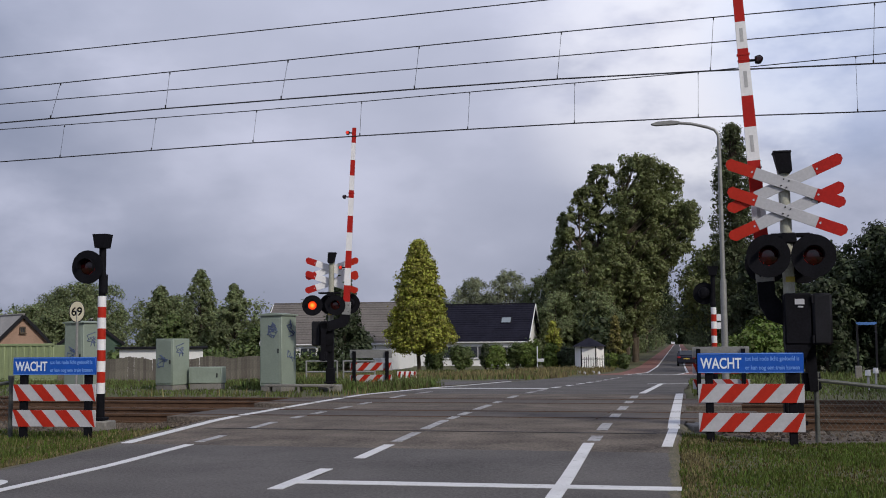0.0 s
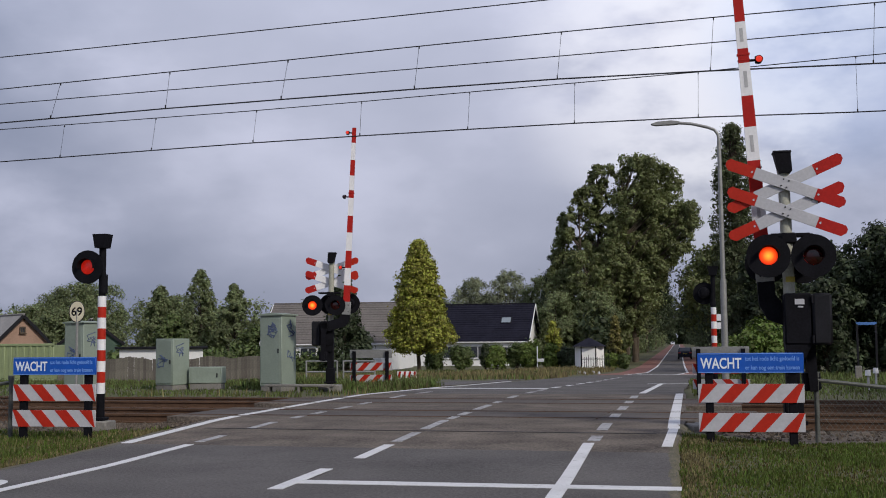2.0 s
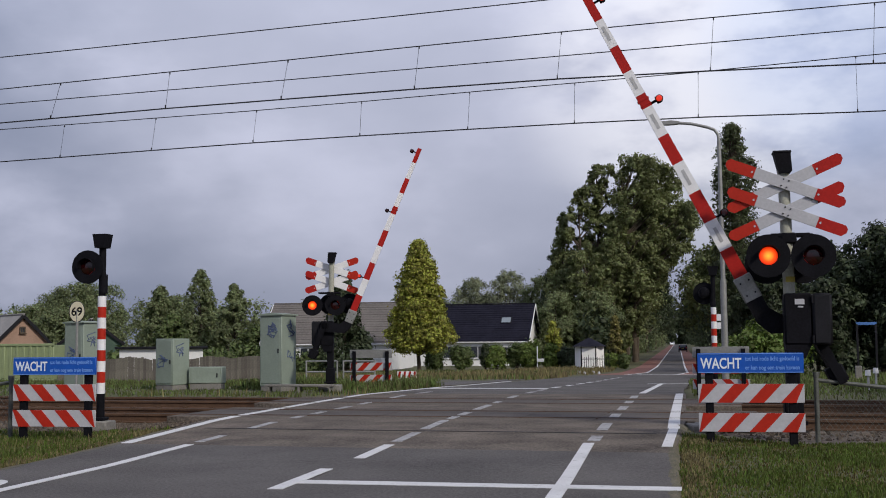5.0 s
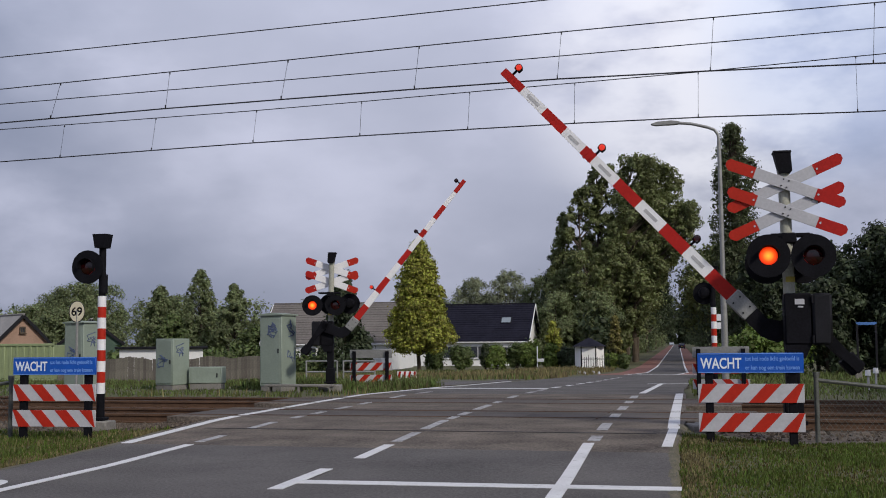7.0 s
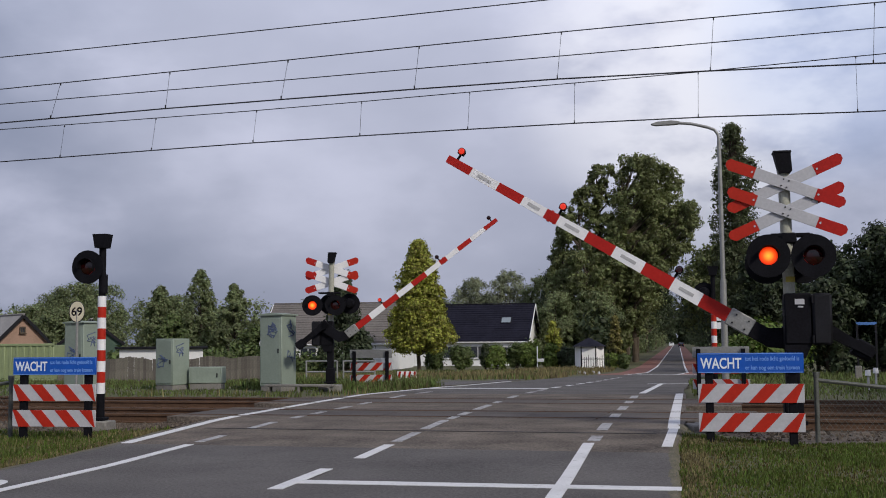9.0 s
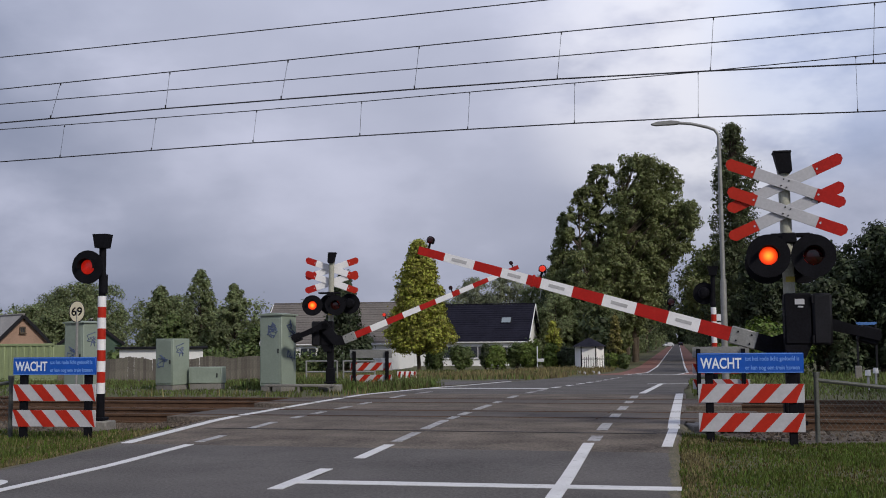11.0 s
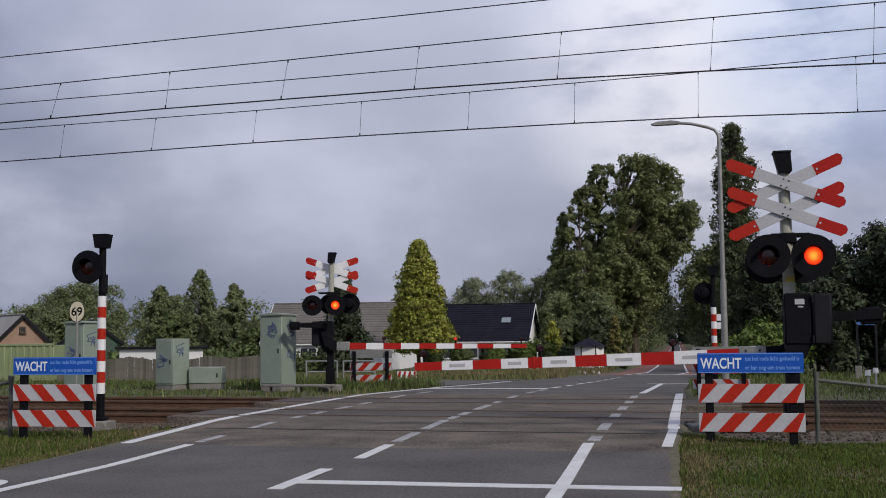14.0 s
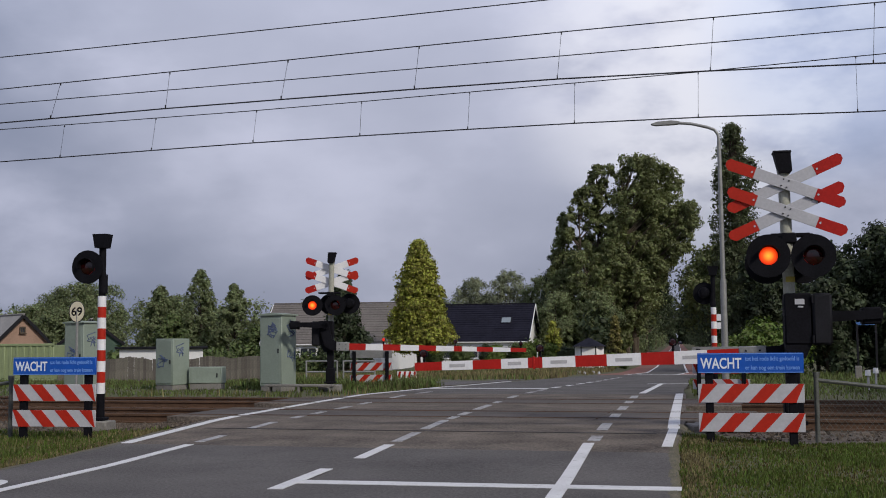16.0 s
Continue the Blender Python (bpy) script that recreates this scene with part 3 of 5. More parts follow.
def make_wires():
    xs = [-70, -50, -35, -25, -18, -12.5, -9, -6.7, -4.3, -1.8, 0.6, 3.25, 8, 15, 25, 40, 60]
    lines = (
        (TRACKS[0], ((-70, 5.75), (-40, 5.42), (-25, 5.36), (-12.5, 5.5), (-9.0, 5.56), (-6.76, 5.58), (-4.3, 5.6), (-1.85, 5.605), (0.6, 5.565), (3.23, 5.5), (10, 5.42), (60, 5.6)),
         ((-70, 7.2), (-40, 6.4), (-25, 6.1), (-12.5, 6.15), (-8.94, 6.23), (-6.63, 6.28), (-4.22, 6.34), (-1.77, 6.39), (0.68, 6.43), (3.27, 6.46), (10, 6.55), (60, 7.3)),
         ((-11.2, -11.4), (-8.94, -9.02), (-6.63, -6.76), (-4.22, -4.31), (-1.77, -1.85), (0.68, 0.61), (3.1, 3.05))),
        (TRACKS[1], ((-70, 5.75), (-40, 5.42), (-25, 5.36), (-15.2, 5.5), (-8.87, 5.6), (-6.4, 5.615), (-4.1, 5.62), (-1.9, 5.615), (0.5, 5.59), (3.9, 5.5), (10, 5.42), (60, 5.6)),
         ((-70, 7.2), (-40, 6.5), (-25, 6.2), (-15.2, 6.25), (-8.79, 6.3), (-6.4, 6.34), (-4.06, 6.39), (-1.9, 6.43), (0.5, 6.48), (3.94, 6.59), (10, 6.75), (60, 7.3)),
         ((-13.5, -13.6), (-11.2, -11.3), (-8.79, -8.87), (-6.40, -6.44), (-4.06, -4.11), (-1.90, -1.92), (0.51, 0.49), (3.4, 3.4))))
    for c, low, high, drops in lines:
        th = thing("catenary_wire", (0, 0, 0), "thin dark overhead contact wire hung by droppers from a carrier wire", "overhead wire", "overhead wires")
        cz, mz = (lambda x, r=low: lerp_rows(r, x)), (lambda x, r=high: lerp_rows(r, x))
        wire_curve("contact_wire", [along(c, x, cz(x)) for x in xs], 0.0125, th)
        wire_curve("carrier_wire", [along(c, x, mz(x)) for x in xs], 0.0095, th)
        for a, b in drops:
            bm = B()
            rod(bm, along(c, a, mz(a)), along(c, b, cz(b)), 0.004, seg=5)
            box(bm, along(c, b, cz(b) + 0.03), (0.02, 0.02, 0.06))
            box(bm, along(c, a, mz(a) - 0.02), (0.02, 0.02, 0.05))
            part("dropper", bm, "wire", th)
    for c, f, r in ((16.5, lambda x: 6.335 + 0.0215 * x + 0.0003 * x * x, 0.0085), (20.7, lambda x: 6.527 + 0.0143 * x + 0.00015 * x * x, 0.0095)):
        th = thing("feeder_wire", (0, 0, 0), "single dark overhead wire beside the tracks", "overhead wire", "overhead wires")
        wire_curve("strand", [along(c, x, f(x)) for x in xs if abs(x) < 41], r, th)


make_wires()
# ---- level crossing equipment ----
FLASH = 0.646


def lens(parent, r, at, rz=0, name="lens", glow="lens_lit"):
    """A turning lens: its lit face looks along -y, its dark face along +y."""
    bm = B()
    bmesh.ops.create_cone(bm, cap_ends=True, segments=24, radius1=r, radius2=r * 0.86, depth=0.012, matrix=pose(0, -0.008, 0, 90))
    lit = new(name, done(bm, "lens", glow))
    bm = B()
    bmesh.ops.create_cone(bm, cap_ends=True, segments=24, radius1=r * 0.86, radius2=r, depth=0.012, matrix=pose(0, 0.008, 0, 90))
    lit.parent = parent
    lit.matrix_basis = pose(*at, 0, 0, rz)
    part("dark_face", bm, "lens_dark", lit, "dark red unlit lens face")
    return tagged(lit, "red signal lens")


def round_lamp(parent, at, facing, r=0.30, name="signal_lamp"):
    """A black round target board with a hooded red lamp in its middle; facing -1 looks along -y."""
    e = B()
    ri = 0.121
    ring = []
    for k in range(32):
        a, b = 2 * math.pi * k / 32, 2 * math.pi * (k + 1) / 32
        ring.append((a, b))
    for a, b in ring:
        pa = [(math.cos(q) * rr, yy, math.sin(q) * rr) for q, rr, yy in ((a, ri, 0), (b, ri, 0), (b, r, 0), (a, r, 0))]
        pb = [(x, 0.025, z) for x, y, z in pa]
        f, g = [e.verts.new(p) for p in pa], [e.verts.new(p) for p in pb]
        e.faces.new(f)
        e.faces.new(g[::-1])
        e.faces.new((f[2], f[3], g[3], g[2]))
        e.faces.new((f[0], f[1], g[1], g[0]))
    bmesh.ops.remove_doubles(e, verts=e.verts, dist=0.0005)
    bmesh.ops.recalc_face_normals(e, faces=e.faces)
    lamp = part(name, e, "black_paint", parent, "black round signal lamp with a dark target board")
    lamp.matrix_basis = pose(*at, 0, 0, 0 if facing < 0 else 180)
    h = B()
    rod(h, (0, 0.02, 0), (0, 0.22, 0), 0.15, 0.11, 20)
    box(h, (0, 0.16, 0.02), (0.14, 0.16, 0.2), 0.02)
    part("housing", h, "black_paint", lamp)
    v = B()
    for k in range(13):
        a, b = math.radians(-10 + 200 * k / 13), math.radians(-10 + 200 * (k + 1) / 13)
        q = [v.verts.new((math.cos(c) * rr, yy, math.sin(c) * rr)) for c, rr, yy in ((a, 0.128, 0.0), (b, 0.128, 0.0), (b, 0.133, -0.09), (a, 0.133, -0.09))]
        w = [v.verts.new((math.cos(c) * rr, yy, math.sin(c) * rr)) for c, rr, yy in ((a, 0.133, 0.0), (b, 0.133, 0.0), (b, 0.138, -0.09), (a, 0.138, -0.09))]
        v.faces.new(q)
        v.faces.new(w[::-1])
        v.faces.new((q[2], q[3], w[3], w[2]))
    bmesh.ops.remove_doubles(v, verts=v.verts, dist=0.0005)
    part("visor", v, "black_paint", lamp, "black half-round visor")
    return lamp


def cross_board(parent, x, z, deg, y, L=1.585, w=0.150, red=0.385, white="white_board"):
    """One board of the crossing sign: white middle, red pointed ends with a lighter rivet."""
    e = red
    bm = B()
    box(bm, (0, 0, 0), (L - 2 * e, 0.016, w), 0.003)
    bd = part("cross_board", bm, white, parent, "white board with red ends")
    bd.matrix_basis = pose(x, y, z, 0, deg, 0)
    for s in (-1, 1):
        x0, x1 = s * (L / 2 - e), s * L / 2
        bm = B()
        prism(bm, [(x0, -w / 2), (x1 - s * 0.055, -w / 2), (x1, -w * 0.12), (x1, w * 0.24), (x1 - s * 0.04, w / 2), (x0, w / 2)], -0.0085, 0.0085)
        end = part("red_end", bm, "red_orange" if s < 0 else "red_paint", bd, "red board end")
        bm = B()
        rod(bm, (s * (L / 2 - e + 0.035), -0.013, 0), (s * (L / 2 - e + 0.035), 0.013, 0), 0.014, seg=8)
        part("rivet", bm, "white_board", end, "pale rivet")
    for dx in (-0.035, 0.035):
        for dz in (-0.045, 0.045):
            bm = B()
            rod(bm, (dx, -0.018, dz), (dx, 0.0, dz), 0.011, seg=8)
            part("bolt", bm, "dark_steel", bd)
    bm = B()
    box(bm, (0, 0.022, 0), (0.13, 0.024, 0.05), 0.004)
    part("clamp", bm, "galvanised", bd, "steel clamp behind the board")


STRIPES = (0, .088, .187, .277, .361, .406, .508, .604, .708, .807, .905, 1.0)


def barrier_arm(parent, pivot, tip, off, inner=0.86, slim=1.0):
    """The striped arm: it lies along -x from its pivot; the root bends up to a counterweight beam."""
    arm = B()
    rod(arm, (0, -0.2, 0), (0, 0.16, 0), 0.09, seg=16)
    arm = part("barrier_arm", arm, "black_paint", parent, "red and white striped barrier arm")
    arm.matrix_basis = pose(*pivot)
    n = len(STRIPES)
    for i in range(n - 1):
        a = -tip + (tip - inner) * STRIPES[i]
        b = -tip + (tip - inner) * STRIPES[i + 1]
        ha, hb = slim * (0.056 + 0.038 * STRIPES[i]), slim * (0.056 + 0.038 * STRIPES[i + 1])
        bm = B()
        prism(bm, [(a, off - ha), (b, off - hb), (b, off + hb), (a, off + ha)], -0.03, 0.03)
        red = i % 2 == 0
        st = part("stripe", bm, "red_paint" if red else "white_paint", arm, "red stripe" if red else "white stripe")
        if i in (3, 5, 7, 9) or (not red and i > 0):
            bm = B()
            m = (a + b) / 2
            box(bm, (m, -0.032, off), ((b - a) * 0.5, 0.004, 0.045))
            part("marking_bar", bm, "bar_grey", st, "grey strip of small illegible lettering")
        if i == 4:
            bm = B()
            box(bm, (a + 0.08, 0, off), (0.03, 0.075, 2 * ha + 0.03), 0.004)
            box(bm, (a + 0.16, 0, off), (0.02, 0.07, 2 * ha + 0.02), 0.004)
            part("joint", bm, "red_paint", st)
    bm = B()
    box(bm, (-inner + 0.17, 0, off), (0.36, 0.09, 0.24), 0.015)
    sl = part("sleeve", bm, "galvanised", arm, "grey galvanised sleeve")
    for x in (-inner + 0.08, -inner + 0.26):
        for z in (-0.06, 0.06):
            bm = B()
            rod(bm, (x, -0.06, off + z), (x, 0.06, off + z), 0.013, seg=8)
            part("bolt", bm, "dark_steel", sl)
    bm = B()
    pts_lo = [(-inner + 0.34, off - 0.11), (-0.22, off - 0.11), (-0.02, off - 0.02), (0.14, -0.12), (0.16, 0.12)]
    pts_hi = [(-inner + 0.34, off + 0.11), (-0.34, off + 0.11), (-0.20, off + 0.20), (-0.12, -0.05), (-0.08, 0.14)]
    prism(bm, pts_lo + pts_hi[::-1], -0.06, 0.06)
    part("root_bracket", bm, "black_paint", arm, "curved black steel bracket")
    for y in (-0.17, 0.13):
        bm = B()
        prism(bm, [(-0.1, -0.07), (0.95, -0.04), (0.95, 0.06), (-0.1, 0.10)], y, y + 0.03)
        part("counterweight_beam", bm, "black_paint", arm)
    bm = B()
    box(bm, (0.82, 0, 0), (0.24, 0.27, 0.22), 0.02)
    part("counterweight", bm, "black_paint", arm)
    lamps = []
    for k in (0.03, 0.40, 0.805):
        x = -tip + (tip - inner) * k
        h = slim * (0.056 + 0.038 * k)
        bm = B()
        rod(bm, (x, 0, off + h - 0.01), (x, 0, off + h + 0.10), 0.018, seg=8)
        rod(bm, (x, 0.05, off + h + 0.125), (x, -0.05, off + h + 0.125), 0.048, 0.054, 16)
        box(bm, (x, 0.0, off + h + 0.10), (0.10, 0.08, 0.05), 0.01)
        lb = part("arm_lamp", bm, "black_paint", arm, "small black warning lamp")
        bm = B()
        rod(bm, (0, -0.055, 0), (0, -0.075, 0), 0.043, 0.03, 16)
        g = part("red_lens", bm, "lamp_red", lb, "small red warning lens")
        g.location = (x, 0, off + h + 0.125)
        bm = B()
        rod(bm, (0, 0.055, 0), (0, 0.075, 0), 0.043, 0.03, 16)
        part("dark_lens", bm, "lens_dark", g, "dark unlit lens")
        lamps.append(g)
    return arm, lamps


def crossing_signal(name, at, rz, label, pivot, tip, off, slim=1.0, span=1.585, tilts=(21.5, -24.0), inner=0.86, front=(-0.277, 0.278), rear=(-0.267, 0.20), boards=(0.150, 0.385, "white_board"), block=-0.06):
    th = thing(name, at, label, "crossing signal", "barrier signals", rz)
    bm = B()
    box(bm, (0, 0, block - 0.15), (0.60, 0.5, 0.30), 0.03)
    part("base_block", bm, "concrete", th, "grey concrete base block")
    bm = B()
    box(bm, (0, 0, 0.66), (0.17, 0.2, 1.0), 0.015)
    box(bm, (0, 0, 0.22), (0.32, 0.32, 0.05), 0.01)
    box(bm, (0, 0, 0.42), (0.24, 0.26, 0.38), 0.02)
    part("lower_post", bm, "black_paint", th)
    bm = B()
    box(bm, (0.08, 0.0, 1.55), (0.34, 0.32, 0.66), 0.02)
    prism(bm, [(-0.09, 1.24), (0.25, 1.24), (0.16, 1.05), (-0.07, 1.05)], -0.14, 0.14)
    mech = part("drive_box", bm, "black_paint", th, "black barrier drive box")
    bm = B()
    box(bm, (0.375, -0.02, 1.545), (0.24, 0.36, 0.66), 0.03)
    part("cover", bm, "dark_steel", mech, "dark grey drive cover")
    for z in (1.80, 1.29):
        bm = B()
        rod(bm, (0.255, -0.185, z - 0.05), (0.255, -0.185, z + 0.05), 0.014, seg=8)
        part("hinge", bm, "dark_steel", mech)
    bm = B()
    box(bm, (0.10, -0.165, 1.77), (0.12, 0.008, 0.07))
    box(bm, (0.11, -0.165, 1.705), (0.07, 0.006, 0.02))
    part("plate", bm, "white_board", mech, "small pale illegible plate")
    bm = B()
    rod(bm, (0.006, 0, 1.10), (-0.036, 0, 3.5), 0.075, seg=20)
    pole = part("pole", bm, "pole_cream", th, "pale grey-green painted pole")
    bm = B()
    rod(bm, (-0.006, 0, 2.03), (-0.006, 0, 2.10), 0.078, seg=20)
    part("band", bm, "yellow", pole, "faded yellow band")
    bm = B()
    prism(bm, [(-0.10, 3.45), (0.04, 3.45), (0.07, 3.48), (0.055, 3.73), (-0.16, 3.73), (-0.11, 3.52)], -0.11, 0.12)
    bell = part("bell", bm, "black_paint", th, "black bell housing")
    bm = B()
    prism(bm, [(-0.17, 3.725), (0.065, 3.725), (0.06, 3.745), (-0.165, 3.745)], -0.12, 0.13)
    part("lid", bm, "dark_steel", bell, "dark lid of the bell housing")
    for x, z in ((-0.03, 3.309), (-0.02, 2.942)):
        cross_board(th, x, z, tilts[0], -0.130, span, *boards)
        cross_board(th, x, z, tilts[1], -0.100, span, *boards)
    bm = B()
    box(bm, (0.02, -0.06, 2.64), (0.5, 0.05, 0.05), 0.01)
    box(bm, (0.02, 0.06, 2.64), (0.6, 0.05, 0.05), 0.01)
    box(bm, (0, 0, 2.60), (0.2, 0.2, 0.14), 0.02)
    part("lamp_bracket", bm, "black_paint", th)
    out = []
    for x, y, z, fc in ((front[0], -0.30, 2.358, -1), (front[1], -0.30, 2.348, -1), (rear[0], 0.26, 2.30, 1), (rear[1], 0.26, 2.30, 1)):
        lp = round_lamp(th, (x, y, z), fc, 0.277)
        out.append(lens(lp, 0.118, (0, 0.012, 0)))
    arm, lamps = barrier_arm(th, pivot, tip, off, inner, slim)
    return th, out, arm, lamps


sigA, lensA, armA, lampA = crossing_signal("barrier_signal", (1.44, 15.6, 0.0), 0, "black crossing signal with red-white crosses and a striped barrier", (0.20, 0.22, 1.56), 5.27, -0.455)
sigB, lensB, armB, lampB = crossing_signal("barrier_signal", (-9.25, 30.2, 0.0), 190, "crossing signal seen from behind, its barrier across the far lane", (0.12, 0.2, 1.75), 5.43, -0.55, 0.95, 1.52, (18.5, -19.5), 0.66, (-0.50, 0.06), (-0.16, 0.46), (0.175, 0.30, "white_paint"), 0.16)


def warning_post(at, rz, label, z_lamp=2.52, side=-1):
    """A post with red and white bands and one round lamp beside its top."""
    th = thing("warning_post", at, label, "crossing signal", "warning posts", rz)
    bm = B()
    box(bm, (0, 0, 0.03), (0.36, 0.36, 0.16), 0.02)
    part("base_block", bm, "concrete", th, "grey concrete base block")
    bm = B()
    rod(bm, (0, 0, 0.08), (0, 0, 0.53), 0.062, seg=18)
    box(bm, (0, 0, 0.14), (0.2, 0.2, 0.05), 0.01)
    part("post_foot", bm, "black_paint", th)
    n = 9
    for i in range(n):
        a, b = 0.53 + 1.53 * i / n, 0.53 + 1.53 * (i + 1) / n
        bm = B()
        rod(bm, (0, 0, a), (0, 0, b), 0.066, seg=18)
        part("band", bm, "white_paint" if i % 2 == 0 else "red_orange", th, "white band" if i % 2 == 0 else "red band")
    bm = B()
    rod(bm, (0, 0, 2.06), (0, 0, 2.86), 0.055, seg=18)
    rod(bm, (0.02, 0, 2.1), (0.02, 0.0, 2.4), 0.066, seg=18)
    part("post_top", bm, "black_paint", th)
    bm = B()
    prism(bm, [(-0.085, 2.82), (0.075, 2.82), (0.115, 3.04), (-0.125, 3.04)], -0.11, 0.11)
    part("bell", bm, "black_paint", th, "black bell housing")
    lp = round_lamp(th, (0.215 * side, -0.09, z_lamp), -1, 0.265)
    return th, lens(lp, 0.115, (0, 0.012, 0), glow="lens_dim")


postC, lensC = warning_post((-8.90, 16.8, 0.0), 0, "red-white banded warning post with a black round lamp")
postD, lensD = warning_post((0.85, 28.4, 0.0), 175, "red-white banded warning post seen from its back", 2.40, 1)


def hazard_fence(at, rz, label, sign=True, mirror=False, back=False):
    """Two striped planks between two dark posts, with a blue notice board above."""
    th = thing("hazard_fence", at, label, "hazard fence", "hazard fences", rz)
    w = 1.28
    for x in (-0.50, 0.50):
        bm = B()
        box(bm, (x, 0.05, 0.50), (0.10, 0.08, 1.16), 0.008)
        part("post", bm, "black_paint", th)
    for z in (0.625, 0.265):
        h = 0.232
        bm = B()
        box(bm, (0, 0, z), (w, 0.022, h), 0.004)
        pl = part("plank", bm, "white_board", th, "white plank with slanted red stripes")
        step, sw = 0.385, 0.185
        for k in range(-1, 5):
            x0 = -w / 2 - 0.16 + step * k
            quad = [(x0, z - h / 2), (x0 + sw, z - h / 2), (x0 + sw + 0.215, z + h / 2), (x0 + 0.215, z + h / 2)]
            if mirror:
                quad = [(-x, zz) for x, zz in quad]
            clipped = [(min(w / 2 - 0.004, max(-w / 2 + 0.004, x)), zz) for x, zz in quad]
            if max(c[0] for c in clipped) - min(c[0] for c in clipped) < 0.05:
                continue
            for y in ((-0.0145, -0.011), (0.011, 0.0145)):
                bm = B()
                prism(bm, clipped, *y)
                part("stripe", bm, "red_orange", pl, "slanted red stripe")
    bm = B()
    box(bm, (0, 0.0, 1.0), (w, 0.03, 0.25), 0.006)
    if back:
        part("board_back", bm, "galvanised", th, "grey back of the notice board")
        return th
    bd = part("notice_board", bm, "sign_blue", th, "blue notice board with pale lettering")
    for z in (0.885, 1.115):
        bm = B()
        box(bm, (0, -0.018, z), (w - 0.02, 0.004, 0.008))
        part("border", bm, "text_pale", bd)
    text("lettering", "WACHT", 0.185, "sign_text", bd, (-0.60, -0.017, 0.935), width=0.50, label="white letters")
    text("lettering", "tot het rode licht gedoofd is", 0.072, "text_pale", bd, (-0.06, -0.017, 1.03), width=0.65, label="small pale letters")
    text("lettering", "er kan nog een trein komen", 0.072, "text_pale", bd, (-0.06, -0.017, 0.92), width=0.65, label="small pale letters")
    return th


hazard_fence((0.87, 14.9, 0.0), 0, "red-white striped hazard fence with a blue waiting notice")
hazard_fence((-8.66, 15.0, 0.0), 0, "red-white striped hazard fence with a blue waiting notice", mirror=True)
hazard_fence((0.95, 27.4, 0.0), 178, "hazard fence seen from behind with a grey board back", back=True)
hazard_fence((-8.98, 33.4, -0.05), 182, "hazard fence behind long grass, grey board back", back=True, mirror=True)
# ---- lineside cabinets and signs ----


def cabinet(at, w, d, h, rz, label, roof=True, plinth=0.12, scrawl=0):
    th = thing("equipment_cabinet", at, label, "cabinet", "lineside cabinets", rz)
    bm = B()
    box(bm, (0, 0, plinth / 2 - 0.05), (w * 0.94, d * 0.94, plinth + 0.1), 0.01)
    part("plinth", bm, "concrete", th, "grey concrete plinth")
    bm = B()
    box(bm, (0, 0, plinth + (h - plinth) / 2), (w, d, h - plinth), 0.02)
    body = part("body", bm, "cabinet_green", th)
    if roof:
        bm = B()
        prism(bm, [(-w / 2 - 0.04, h), (w / 2 + 0.04, h), (w / 2 + 0.04, h + 0.035), (0, h + 0.075), (-w / 2 - 0.04, h + 0.035)], -d / 2 - 0.04, d / 2 + 0.04)
        part("roof", bm, "cabinet_green", th)
    bm = B()
    box(bm, (0, -d / 2 - 0.006, plinth + (h - plinth) / 2), (w * 0.86, 0.012, (h - plinth) * 0.92), 0.004)
    door = part("door", bm, "cabinet_green", body)
    bm = B()
    box(bm, (w * 0.36, -d / 2 - 0.02, plinth + (h - plinth) * 0.5), (0.03, 0.03, 0.12), 0.005)
    part("handle", bm, "dark_steel", door)
    rng = random.Random(scrawl)
    for k in range(scrawl):
        bm = B()
        cx, cz = rng.uniform(-0.3, 0.3) * w, plinth + (h - plinth) * rng.uniform(0.42, 0.9)
        face = k % 2
        p = None
        for i in range(9):
            q = (cx + rng.uniform(-0.26, 0.26) * min(1, w), cz + rng.uniform(-0.17, 0.17))
            if p:
                if face == 0:
                    rod(bm, (p[0], -d / 2 - 0.014, p[1]), (q[0], -d / 2 - 0.014, q[1]), 0.012, seg=4)
                else:
                    rod(bm, (w / 2 + 0.001, p[0] * d / w, p[1]), (w / 2 + 0.001, q[0] * d / w, q[1]), 0.012, seg=4)
            p = q
        part("scrawl", bm, "graffiti", body, "dark blue sprayed scrawl")
    return th


cabinet((-10.85, 30.5, 0.0), 0.72, 0.72, 2.05, -15, "tall grey-green equipment cabinet with sprayed scrawls", scrawl=6)
cabinet((-14.48, 31.6, -0.05), 0.70, 0.68, 1.50, -20, "grey-green equipment cabinet beside the tracks", roof=False, plinth=0.16, scrawl=4)
cabinet((-13.52, 31.9, 0.06), 0.98, 0.5, 0.56, 8, "low grey-green equipment box on short legs", roof=False, plinth=0.08)
cabinet((-16.55, 30.2, -0.05), 0.74, 0.74, 1.95, -17, "tall grey-green equipment cabinet beside a round sign", scrawl=4)

th = thing("number_sign", (-15.0, 27.0, -0.1), "round cream sign with black numerals on a grey post", "sign")
bm = B()
rod(bm, (0, 0.03, 0), (0, 0.03, 2.3), 0.035, seg=10)
part("post", bm, "galvanised", th)
bm = B()
rod(bm, (0, 0.02, 2.24), (0, 0.0, 2.24), 0.20, seg=28)
bmesh.ops.scale(bm, vec=(1, 1, 1.28), verts=bm.verts, space=Matrix.Translation((0, 0, -2.24)))
d = part("disc", bm, "cream_disc", th, "cream disc with a dark rim")
bm = B()
rod(bm, (-0.015, 0.05, 2.24), (-0.015, 0.022, 2.24), 0.215, seg=28)
bmesh.ops.scale(bm, vec=(1, 1, 1.28), verts=bm.verts, space=Matrix.Translation((0, 0, -2.24)))
part("rim", bm, "dark_steel", d)
